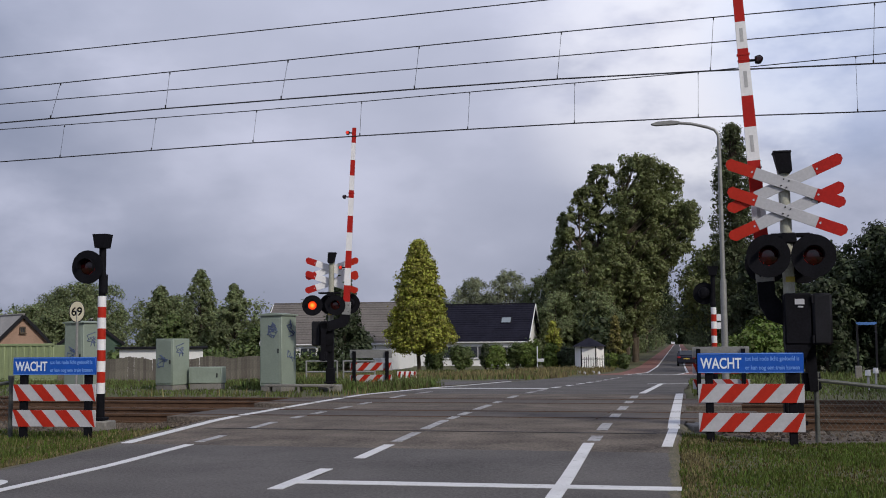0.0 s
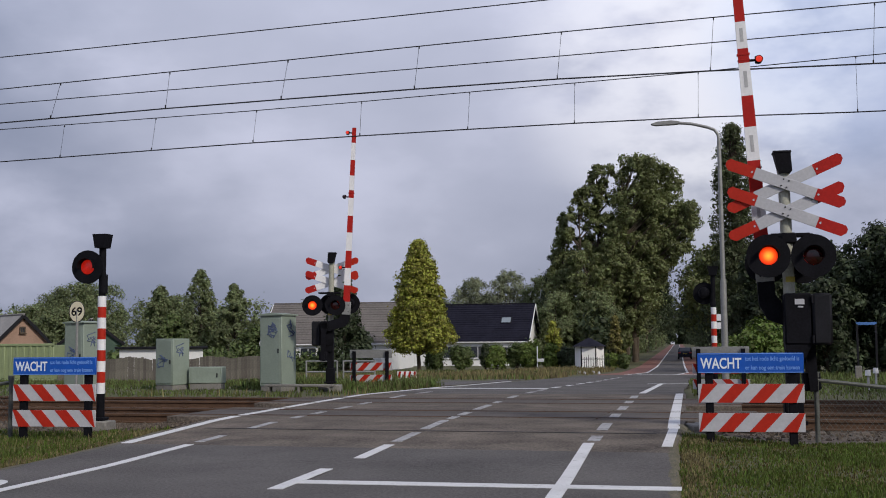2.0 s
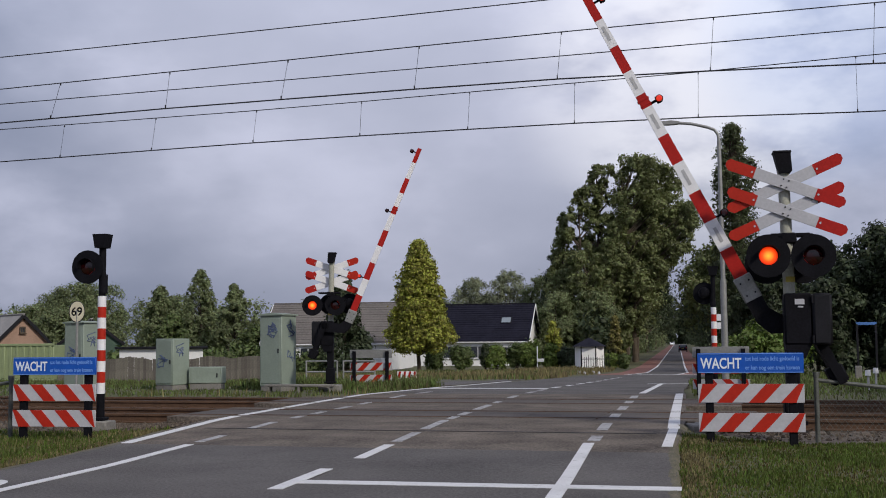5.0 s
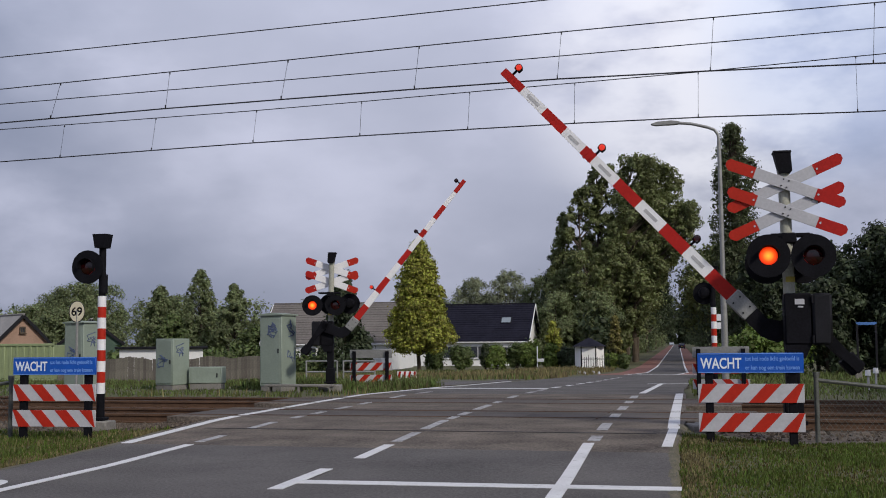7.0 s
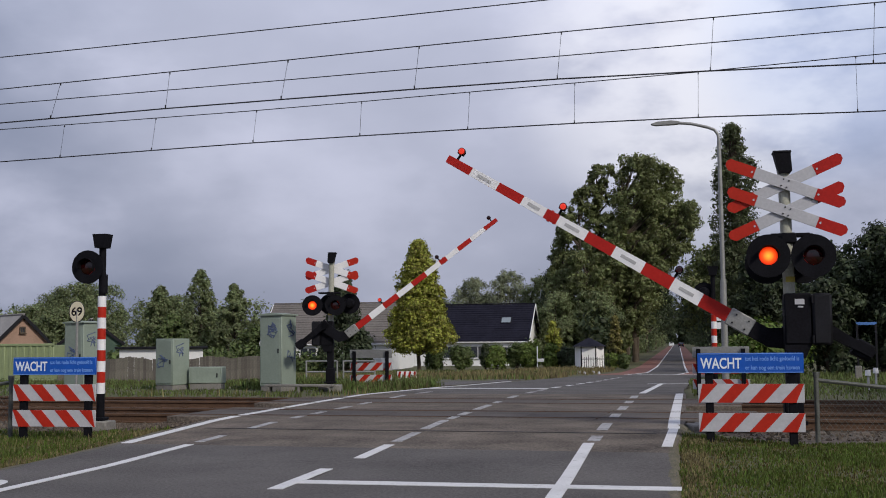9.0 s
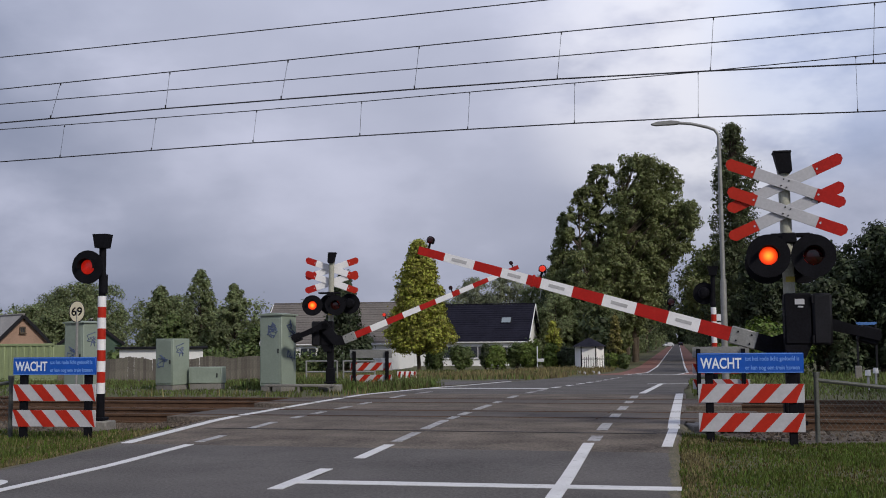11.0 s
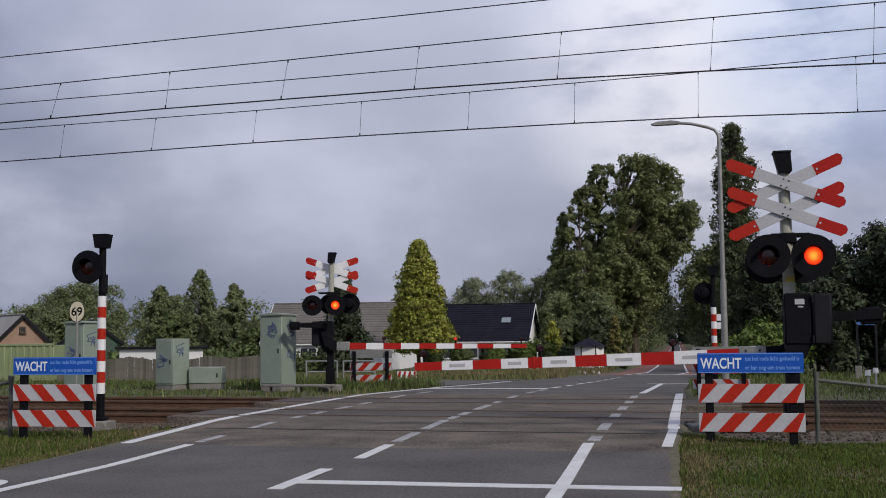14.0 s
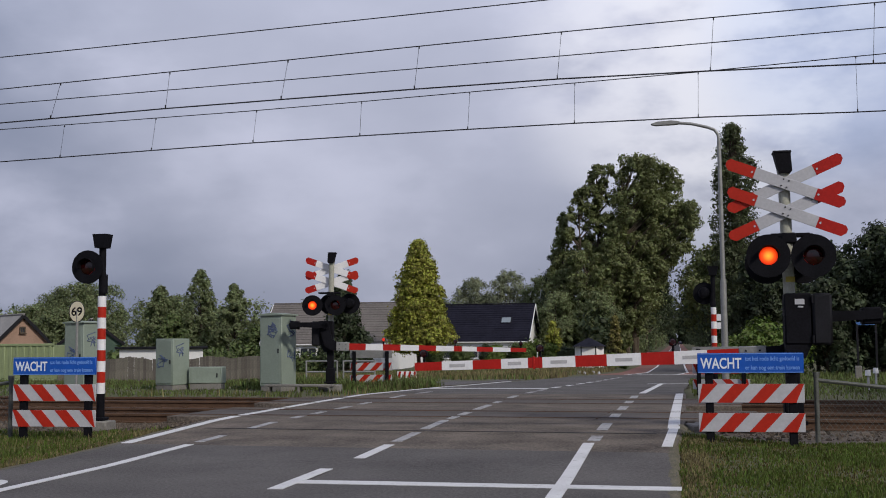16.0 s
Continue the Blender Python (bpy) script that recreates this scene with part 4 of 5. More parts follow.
text("numerals", "69", 0.30, "black_paint", d, (-0.155, -0.003, 2.14), width=0.30, label="black numerals")

# low concrete duct beside the signal
th = thing("cable_duct", (-10.3, 29.7, 0.0), "low grey concrete cable duct beside the signal", "cable duct")
bm = B()
box(bm, (0.35, 0, 0.16), (1.9, 0.3, 0.06), 0.01)
part("lid", bm, "concrete", th)
for x in (-0.5, 0.35, 1.2):
    bm = B()
    box(bm, (x, 0, 0.03), (0.06, 0.26, 0.22), 0.005)
    part("support", bm, "concrete", th)

# concrete kerb stones beside the crossing
for i, (x, y) in enumerate(((0.28, 17.2), (0.45, 17.15), (0.2, 16.9))):
    th = tagged(part("kerb_stone", box(B(), (0, 0, 0), (0.16, 0.5, 0.16), 0.02), "concrete", None), "loose pale concrete kerb stone", "kerb stone", "kerb stones")
    th.matrix_basis = pose(x, y, 0.02, 0, 0, 6 * i)


# ---- fences ----
def mesh_fence(at, rz):
    th = thing("wire_fence", at, "low wire mesh fence on a grey steel post and rail", "fence", "wire fences", rz)
    for x in (0.0, 2.6, 5.2):
        bm = B()
        rod(bm, (x, 0, -0.05), (x, 0, 0.82), 0.032, seg=12)
        rod(bm, (x, 0, 0.80), (x, 0, 0.86), 0.042, seg=12)
        part("post", bm, "fence_steel", th)
    bm = B()
    rod(bm, (0, 0, 0.76), (2.6, 0, 0.46), 0.026, seg=8)
    rod(bm, (2.6, 0, 0.46), (5.2, 0, 0.6), 0.026, seg=8)
    part("rail", bm, "fence_steel", th)
    bm = B()
    nx, nz, s = 70, 7, 0.075
    for i in range(nx):
        for j in range(nz):
            if i * s > 5.1:
                continue
            top = 0.74 - i * s * 0.115
            x, z = i * s, j * 0.1
            if z + 0.1 > top:
                continue
            rod(bm, (x, 0, z), (x + s, 0.004, z + 0.1), 0.0022, seg=3)
            rod(bm, (x + s, 0, z), (x, -0.004, z + 0.1), 0.0022, seg=3)
    part("mesh", bm, "fence_steel", th, "thin grey diamond mesh")


mesh_fence((1.74, 15.7, 0.0), 0)
mesh_fence((-9.52, 15.3, 0.0), 180)


def plank_fence():
    th = thing("plank_fence", (0, 0, 0), "weathered brown wooden plank fence behind the tracks", "fence")
    rng = random.Random(8)
    bm = B()
    box(bm, (0, 0, 0), (0.135, 0.02, 1.0), 0.004)
    me = done(bm, "board", "fence_wood", 0)
    x = -25.75
    while x < -15.5:
        o = new("board", me)
        o.parent = th
        ph = (x % 1.8) / 1.8
        o.matrix_basis = pose(x, 45.0 + rng.uniform(-0.01, 0.01), 0.15 + 0.12 * math.sin(math.pi * ph) + rng.uniform(-0.02, 0.02), 0, rng.uniform(-0.6, 0.6), 0)
        x += 0.139
    for k in range(6):
        bm = B()
        box(bm, (-25.6 + 1.8 * k, 45.06, 0.15), (0.1, 0.09, 1.2), 0.01)
        part("post", bm, "fence_wood", th)


plank_fence()


def steel_railing(at, n, label, w=1.1):
    th = thing("steel_railing", at, label, "railing", "railings")
    for k in range(n):
        for dx in (0, w):
            bm = B()
            rod(bm, (k * w * 1.2 + dx, 0, -0.1), (k * w * 1.2 + dx, 0, 0.80), 0.03, seg=8)
            part("post", bm, "galvanised", th)
        for z in (0.42, 0.78):
            bm = B()
            rod(bm, (k * w * 1.2, 0, z), (k * w * 1.2 + w, 0, z), 0.028, seg=8)
            part("rail", bm, "galvanised", th)


steel_railing((-12.5, 38.0, -0.12), 2, "pale grey tubular steel railing in the grass")

# ---- street lamp ----
th = thing("street_lamp", (1.27, 33.0, -0.05), "tall grey steel street lamp with a long curved arm", "street lamp")
bm = B()
rod(bm, (0, 0, -0.1), (0, 0, 3.0), 0.095, 0.085, 16)
rod(bm, (0, 0, 3.0), (-0.01, 0, 6.9), 0.065, 0.055, 16)
part("mast", bm, "galvanised", th)
bm = B()
pts = [Vector((-0.01, 0, 6.88)), Vector((-0.03, 0, 7.08)), Vector((-0.12, 0, 7.22)), Vector((-0.3, 0, 7.3)), Vector((-0.75, 0, 7.42)), Vector((-1.1, 0, 7.46))]
for a, b in zip(pts, pts[1:]):
    rod(bm, a, b, 0.042, seg=10)
part("arm", bm, "galvanised", th)
bm = B()
prism(bm, [(-1.88, 7.45), (-1.75, 7.41), (-1.2, 7.42), (-1.08, 7.44), (-1.08, 7.49), (-1.3, 7.53), (-1.7, 7.51)], -0.1, 0.1)
part("lantern", bm, "galvanised", th, "flat grey lantern")

# blue frame of a shelter sign and small white posts behind the tracks
th = thing("sign_frame", (6.5, 45.0, -0.3), "slim blue and grey steel sign frame on the grass", "sign frame")
bm = B()
box(bm, (0.33, 0, 2.12), (0.72, 0.05, 0.11), 0.01)
part("top_bar", bm, "frame_blue", th)
for x in (0.0, 0.66):
    bm = B()
    box(bm, (x, 0, 1.05), (0.07, 0.07, 2.1), 0.008)
    part("post", bm, "dark_steel", th)
bm = B()
box(bm, (0.0, -0.02, 0.32), (0.24, 0.1, 0.5), 0.02)
part("base_block", bm, "concrete", th)
for x, y in ((4.55, 30.0), (5.05, 32.0)):
    bm = B()
    rod(bm, (0, 0, -0.1), (0, 0, 0.42), 0.03, seg=10)
    o = tagged(part("marker_post", bm, "white_board", None), "small white marker post in the grass", "marker post", "marker posts")
    c = B()
    rod(c, (0, 0, 0.42), (0, 0, 0.56), 0.075, 0.06, 12)
    part("cap", c, "white_paint", o)
    o.location = (x, y, -0.05)
th = thing("route_sign", (1.45, 36.0, -0.1), "small white route sign on a thin post", "sign")
bm = B()
rod(bm, (0, 0, 0), (0, 0, 2.1), 0.03, seg=8)
part("post", bm, "galvanised", th)
for z in (2.05, 1.80):
    bm = B()
    box(bm, (-0.18, -0.03, z), (0.36, 0.02, 0.2), 0.006)
    part("board", bm, "white_paint", th)

# low striped board in the verge
th = thing("verge_board", (-11.8, 50.0, -0.35), "low red and white board in the grass verge", "sign")
bm = B()
box(bm, (0, 0, 0.2), (0.86, 0.03, 0.3), 0.005)
bd = part("board", bm, "white_paint", th)
for k in range(4):
    bm = B()
    x = -0.40 + 0.23 * k
    prism(bm, [(x, 0.06), (x + 0.1, 0.06), (x + 0.14, 0.34), (x + 0.04, 0.34)], -0.019, -0.015)
    part("stripe", bm, "red_paint", bd, "red stripe")
for k in range(5):
    x = -6.1 + 0.42 * k
    bm = B()
    box(bm, (0, 0, 0.1), (0.2, 0.1, 0.36), 0.02)
    o = tagged(part("verge_stone", bm, "white_board", None), "pale painted stone along the garden edge", "stone", "garden stones")
    o.matrix_basis = pose(x, 66.0 + 1.5 * (k % 2), -0.75, 0, 0, 20 * k)

th = thing("yellow_plate", (-27.9, 43.0, -0.2), "small yellow plate on a thin post by the hedge", "sign")
bm = B()
rod(bm, (0, 0, 0), (0, 0, 1.8), 0.03, seg=8)
part("post", bm, "galvanised", th)
bm = B()
box(bm, (0, -0.03, 1.6), (0.55, 0.02, 0.34), 0.006)
part("board", bm, "yellow", th)
th = thing("container", (-29.2, 45.6, -0.25), "pale green ribbed steel container beside the hedge", "container", "", 3)
bm = B()
box(bm, (0, 0, 0.82), (6.6, 2.2, 1.45), 0.02)
cb = part("body", bm, "container_green", th)
for k in range(22):
    bm = B()
    box(bm, (-3.15 + 0.3 * k, -1.12, 0.82), (0.12, 0.05, 1.35), 0.012)
    part("rib", bm, "container_green", cb)
for z in (0.06, 1.56):
    bm = B()
    box(bm, (0, -1.12, z), (6.66, 0.08, 0.10), 0.012)
    part("beam", bm, "container_green", th)
# ---- trees and shrubs ----


def foliage(name, centres, radii, n, size, material, parent=None, seed=1, squash=1.0, label=""):
    """A crown: small leaf sprays scattered through the outer shells of many clumps."""
    rng = np.random.default_rng(seed)
    C, R = np.array(centres, float), np.array(radii, float)
    wts = R ** 2 / (R ** 2).sum()
    flat = np.array((1, 1, squash))
    # each clump carries tufts on its upper and outer shell, each tuft carries leaf sprays
    tufts = 9
    td = rng.normal(size=(len(C), tufts, 3)) + np.array((0, 0, 0.35))
    td /= np.linalg.norm(td, axis=2)[:, :, None]
    tr = rng.uniform(0.28, 0.62, (len(C), tufts))
    pick = rng.choice(len(C), n, p=wts)
    sub = rng.integers(0, tufts, n)
    d0, rs = td[pick, sub], tr[pick, sub] * R[pick]
    d = rng.normal(size=(n, 3)) + 0.6 * d0
    d /= np.linalg.norm(d, axis=1)[:, None]
    r = rs * np.abs(rng.normal(0.85, 0.38, n))
    stray = rng.random(n) < 0.03
    r[stray] *= 1.3
    pos = C[pick] + (d0 * (R[pick] * 0.78)[:, None] + d * r[:, None]) * flat
    nrm = d * 0.8 + d0 * 0.5 + rng.normal(scale=0.45, size=(n, 3)) + np.array((0, 0, 0.2))
    nrm /= np.linalg.norm(nrm, axis=1)[:, None]
    ref = rng.normal(size=(n, 3))
    u = np.cross(nrm, ref)
    u /= np.linalg.norm(u, axis=1)[:, None]
    v = np.cross(nrm, u)
    s = size * rng.uniform(0.55, 1.3, n)[:, None]
    bend = nrm * s * 0.35
    P = np.stack([pos - u * s, pos - v * s * 0.55 + bend, pos + u * s, pos + v * s * 0.55 + bend], 1).reshape(-1, 3)
    me = bpy.data.meshes.new(name)
    me.vertices.add(4 * n)
    me.vertices.foreach_set("co", P.ravel())
    me.loops.add(4 * n)
    me.loops.foreach_set("vertex_index", np.arange(4 * n))
    me.polygons.add(n)
    me.polygons.foreach_set("loop_start", np.arange(n) * 4)
    me.update()
    me.validate()
    me.materials.append(M[material])
    ob = new(name, me)
    if parent is not None:
        ob.parent = parent
    return tagged(ob, label)


def tree(name, x, y, height, width, material, label, style="round", n=9000, size=0.28, seed=1, group="trees", bare=0.18, category="tree", clumps=None, lean=0.0):
    """Tapered trunk, limbs that carry the clumps, and a crown of leaf sprays."""
    rng = random.Random(seed)
    th = thing(name, (x, y, ground_z(x, y)), label, category, group)
    lo = height * bare
    ends, radii = [], []
    k = clumps or 60
    for i in range(k):
        t = (i + rng.random()) / k
        z = lo + (height - lo) * t
        if style == "round":
            prof = math.sin(math.pi * min(1, 0.20 + 0.74 * t)) ** 0.7
        elif style == "poplar":
            prof = (0.55 + 0.45 * math.sin(math.pi * min(1, t * 1.15))) * (1 - max(0, t - 0.72) * 2.4)
        elif style == "column":
            prof = 0.75 + 0.25 * math.sin(math.pi * t) - max(0, t - 0.8) * 2.6
        elif style == "ovate":
            prof = math.sin(math.pi * (0.10 + 0.80 * t)) ** 0.55
        elif style == "bullet":
            prof = max(0.02, 1 - t) ** 0.62 * min(1.0, 0.72 + 3.2 * t)
        else:
            prof = max(0.03, 1 - t) ** 0.85 * (1 if t > 0.05 else 0.85)
        a = rng.uniform(0, 6.283)
        rr = width / 2 * prof
        cr = {"round": 0.15, "poplar": 0.17, "column": 0.17, "cone": 0.15, "bullet": 0.105, "ovate": 0.105}[style] * width * (0.75 + 0.5 * rng.random()) * (0.6 + 0.4 * prof)
        tight = style in ("cone", "bullet")
        rad = max(0, rr - cr * (0.45 if tight else 0.6)) * (rng.random() ** (0.2 if tight else 0.4)) * rng.uniform(0.85, 1.1)
        if tight:
            cr = min(cr, 0.25 + rr * 0.45)
        ends.append((math.cos(a) * rad + lean * t, math.sin(a) * rad, min(z, height - cr * 0.8)))
        radii.append(cr)
    bm = B()
    tr = max(0.06, height * 0.017)
    p = Vector((0, 0, -0.2))
    spine = [p]
    for j in range(1, 6):
        q = Vector((rng.uniform(-1, 1) * 0.01 * height, rng.uniform(-1, 1) * 0.01 * height, height * 0.86 * j / 5))
        rod(bm, p, q, tr * (1.05 - 0.19 * (j - 1)), tr * (1.05 - 0.19 * j), 8)
        p = q
        spine.append(q)
    for e in ends[::2]:
        e = Vector(e)
        z0 = max(lo * 0.7, e.z - (Vector((e.x, e.y, 0)).length * 0.9 + 0.3))
        rod(bm, (0, 0, min(z0, height * 0.8)), e, tr * 0.35, tr * 0.08, 5)
    part("trunk", bm, "bark", th)
    foliage("crown", ends, radii, n, size, material, th, seed, 0.9 if style != "poplar" else 1.25)
    return th


# poplars beside the road, their crowns leaning out over it
for i, (x, y, h, w, n, lo, style, k, lean) in enumerate((
        (-12.6, 131, 16.8, 3.8, 15000, 0.06, "poplar", 70, 0.0), (-10.6, 129, 19.4, 4.4, 17000, 0.06, "ovate", 80, 0.4), (-8.6, 131, 22.3, 5.6, 26000, 0.08, "ovate", 120, 0.5),
        (-5.6, 130, 23.0, 8.0, 40000, 0.12, "ovate", 190, 1.8), (-4.8, 134, 22.2, 7.4, 34000, 0.26, "ovate", 160, 3.4), (-4.7, 131, 17.6, 6.8, 26000, 0.42, "ovate", 110, 6.2),
        (-6.8, 127, 13.5, 5.8, 15000, 0.06, "ovate", 60, 0.0), (-9.4, 124, 12.0, 6.5, 14000, 0.05, "ovate", 60, 0.0), (-12.2, 126, 10.0, 6.0, 12000, 0.05, "round", 46, 0.0))):
    tree("poplar", x, y, h, w, "leaf_poplar", "tall dark green poplar beside the country road", style, n, 0.16, 11 + i, "poplars", lo, "tree", k, lean)
tree("poplar", 3.95, 80, 16.7, 3.3, "leaf_column", "slim dark columnar poplar beside the road", "column", 34000, 0.10, 31, "poplars", 0.06, "tree", 210)
# garden conifers
tree("thuja", -19.75, 88, 10.1, 5.45, "leaf_thuja", "yellow-green cone-shaped conifer in the garden", "bullet", 60000, 0.105, 41, "conifers", 0.165, "conifer", 300)
tree("thuja", -20.5, 70, 6.4, 3.6, "leaf_dark", "dark green conifer beside the grey roof", "cone", 14000, 0.12, 42, "conifers", 0.06, "conifer", 90)
tree("thuja", -5.05, 96, 4.3, 1.9, "leaf_cypress", "small brownish-green conifer beside the garden house", "bullet", 9000, 0.10, 43, "conifers", 0.03, "conifer", 90)
tree("thuja", -10.2, 96, 3.9, 1.5, "leaf_thuja", "small yellow-green clipped conifer beside the house", "column", 7000, 0.09, 44, "conifers", 0.04, "conifer", 50)


def shrub(x, y, h, w, material, label, n=2600, seed=1, size=0.11):
    th = thing("shrub", (x, y, ground_z(x, y)), label, "shrub", "garden shrubs")
    rng = random.Random(seed)
    cs, rs = [], []
    for i in range(26):
        a, q = rng.uniform(0, 6.283), rng.random() ** 0.5
        cs.append((math.cos(a) * q * w * 0.24, math.sin(a) * q * w * 0.24, h * rng.uniform(0.20, 0.74)))
        rs.append(min(w, h) * rng.uniform(0.19, 0.26))
    bm = B()
    for i in range(5):
        rod(bm, (0, 0, -0.1), cs[i], 0.05, 0.02, 5)
    part("stem", bm, "bark", th)
    foliage("leaves", cs, rs, n, size, material, th, seed)


for i, (x, h, w, m) in enumerate(((-19.35, 1.85, 1.5, "leaf_hedge"), (-17.1, 2.05, 2.2, "leaf_hedge"), (-15.2, 2.15, 0.85, "leaf_dark"), (-14.35, 1.85, 1.5, "leaf_shrub"), (-12.75, 2.15, 1.3, "leaf_hedge"), (-11.5, 2.15, 1.7, "leaf_shrub"), (-10.05, 2.15, 1.15, "leaf_shrub"), (-8.7, 1.7, 1.4, "leaf_dark"), (-5.2, 1.3, 0.85, "leaf_shrub"), (-4.2, 1.2, 0.9, "leaf_hedge"))):
    shrub(x, 92, h * 1.08, w * 1.3, m, "clipped rounded green garden shrub", 7500, 60 + i, 0.09)
for i, (x, y, h, w) in enumerate(((2.9, 52, 1.9, 2.4), (3.9, 53, 2.5, 2.6), (5.0, 55, 2.0, 2.4), (2.0, 51.0, 1.5, 1.6))):
    shrub(x, y, h, w, "leaf_lime", "bright lime green shrub behind the tracks", 3600, 80 + i, 0.11)

# woods around: behind the houses, along the road, behind the track on the right
rng = random.Random(21)
for i, (x, y, h, w, m) in enumerate((
        (-75, 130, 8.5, 9, "leaf_mid"), (-68, 128, 9.5, 9, "leaf_mid"), (-62, 112, 9.0, 8, "leaf_mid"), (-54, 118, 7.6, 8, "leaf_mid"), (-50.9, 108, 8.2, 5.4, "leaf_mid"), (-47.4, 110, 9.9, 5.6, "leaf_mid"), (-41.4, 104, 8.0, 4.8, "leaf_mid"), (-39, 118, 4.2, 6, "leaf_mid"), (-57, 100, 5.6, 6, "leaf_mid"), (-45, 98, 5.0, 5, "leaf_hedge"), (-36, 96, 3.6, 5, "leaf_hedge"),
        (-30, 150, 8, 8, "leaf_mid"), (-26, 150, 10.6, 7, "leaf_pale"), (-21.5, 150, 11.5, 7, "leaf_pale"), (-17, 148, 10.6, 7, "leaf_mid"), (-14.2, 142, 13.5, 5.0, "leaf_dark"), (-35, 160, 8, 9, "leaf_mid"),
        (-9.5, 150, 15, 8, "leaf_dark"), (-8.5, 122, 7.5, 6, "leaf_mid"), (-12.5, 121, 7.5, 5, "leaf_mid"), (-9.5, 156, 14, 8, "leaf_dark"), (-9.0, 166, 12, 7, "leaf_dark"),
        (8.2, 150, 13, 8, "leaf_mid"), (5.4, 112, 10.5, 6, "leaf_dark"), (6.4, 86, 9.0, 6, "leaf_dark"), (5.2, 72, 7.0, 4.5, "leaf_dark"), (8.6, 76, 8.0, 6.5, "leaf_dark"), (11.8, 72, 8.6, 6, "leaf_dark"), (15, 70, 9.2, 7, "leaf_dark"), (9.0, 62, 5.6, 5, "leaf_dark"), (11.3, 60, 7.4, 5.0, "leaf_dark"), (14.5, 60, 8.2, 6, "leaf_dark"), (19, 64, 9, 7, "leaf_dark"), (24, 66, 9, 8, "leaf_dark"), (7.2, 60, 4.6, 4, "leaf_dark"), (-66, 110, 6.4, 7, "leaf_mid"))):
    tree("broadleaf_tree", x, y, h, w, m, {"leaf_mid": "leafy green tree at the edge of the gardens", "leaf_pale": "pale green loosely leaved tree behind the houses", "leaf_dark": "dense dark green tree in the wood", "leaf_hedge": "low bushy dark green tree"}[m], "bullet" if -51 < x < -41 else "round", 15000, 0.13, 200 + i, "background trees", 0.10 if m != "leaf_pale" else 0.25, "tree", 110 if -51 < x < -41 else 46)

# canopies that meet over the far road
for i, (x, y, h, w) in enumerate(((6.0, 138, 13.6, 12.0), (7.0, 168, 15.0, 14.0), (-6.0, 230, 17, 13), (7.4, 235, 17, 14), (-6.0, 320, 18, 13), (7.4, 330, 18, 14), (-6, 430, 19, 15), (7, 440, 19, 15))):
    tree("broadleaf_tree", x, y, h, w, "leaf_poplar" if i == 0 else "leaf_dark", "large tree whose canopy hangs over the far road", "round", 13000, 0.24, 400 + i, "background trees", 0.30, "tree", 60)

# the wood that closes the view where the far road bends away
for i, x in enumerate((-16, -10.5, -5, 0.5, 6, 11.5)):
    tree("broadleaf_tree", x, 600 + 4 * (i % 2), 17.5, 9.0, "leaf_dark", "dark tree in the wood at the end of the road", "round", 7000, 0.6, 500 + i, "background trees", 0.04, "tree", 40)


def woods(name, rows, n, size, material, seed, label):
    """A far belt of woodland as one mass of leaf sprays."""
    rng = random.Random(seed)
    cs, rs = [], []
    for x0, y0, x1, y1, h, k in rows:
        for i in range(k):
            t = (i + rng.random()) / k
            hh = h * rng.uniform(0.7, 1.05)
            x, y = x0 + (x1 - x0) * t, y0 + (y1 - y0) * t + rng.uniform(-3, 3)
            for z in (0.25, 0.55, 0.8):
                cs.append((x + rng.uniform(-1, 1), y, -1.2 + hh * z))
                rs.append(hh * 0.22 + 0.4)
    ob = foliage(name, cs, rs, n, size, material, None, seed)
    return tagged(ob, label, "woodland", "", "stuff")


woods("woodland", ((-150, 190, -20, 200, 9.5, 46), (-20, 190, -6, 260, 10, 10), (8, 120, 14, 400, 12, 26), (-8.0, 140, -8.0, 520, 10, 34)), 90000, 0.34, "leaf_mid", 5, "distant belt of green trees and hedges")
woods("woodland", ((7.0, 132, 7.0, 520, 11, 34), (20, 75, 60, 80, 9, 18), (-8.0, 118, -8.0, 128, 5, 4), (-60, 640, 70, 640, 15, 40)), 70000, 0.32, "leaf_dark", 6, "distant dark belt of trees along the road")
woods("hedge", ((-44, 84, -24, 82, 1.7, 26), (-60, 74, -30, 66, 1.5, 30)), 28000, 0.18, "leaf_hedge", 7, "low dark green garden hedge")
# added trees beside the track, unseen right of the view, to shade it
for i, (x, y, h, w) in enumerate(((12.0, 16.0, 10.0, 7.0), (16.5, 21.0, 10.5, 7.5))):
    tree("broadleaf_tree", x, y, h, w, "leaf_dark", "dense dark green tree added unseen beside the railway for shade", "round", 9000, 0.3, 300 + i, "background trees", 0.10, "tree", 46)

# ---- houses ----


def window(parent, c, w, h, rot=0, material="glass", frame="white_paint"):
    """A window proud of its wall: frame, pane and sill; looks along -y before the turn."""
    m = pose(*c, 0, 0, rot)
    bm = B()
    for x in (-w / 2, w / 2):
        box(bm, (x, 0, 0), (0.09, 0.10, h + 0.09), 0.01)
    for z in (-h / 2, h / 2):
        box(bm, (0, 0, z), (w - 0.09, 0.10, 0.09), 0.01)
    box(bm, (0, 0, 0), (0.06, 0.08, h - 0.09), 0.01)
    win = part("window", bm, frame, parent)
    win.matrix_basis = m
    bm = B()
    box(bm, (0, 0.01, 0), (w, 0.03, h))
    part("pane", bm, material, win, "dark window pane")
    bm = B()
    box(bm, (0, -0.06, -h / 2 - 0.06), (w + 0.2, 0.14, 0.05), 0.01)
    part("sill", bm, frame, win)


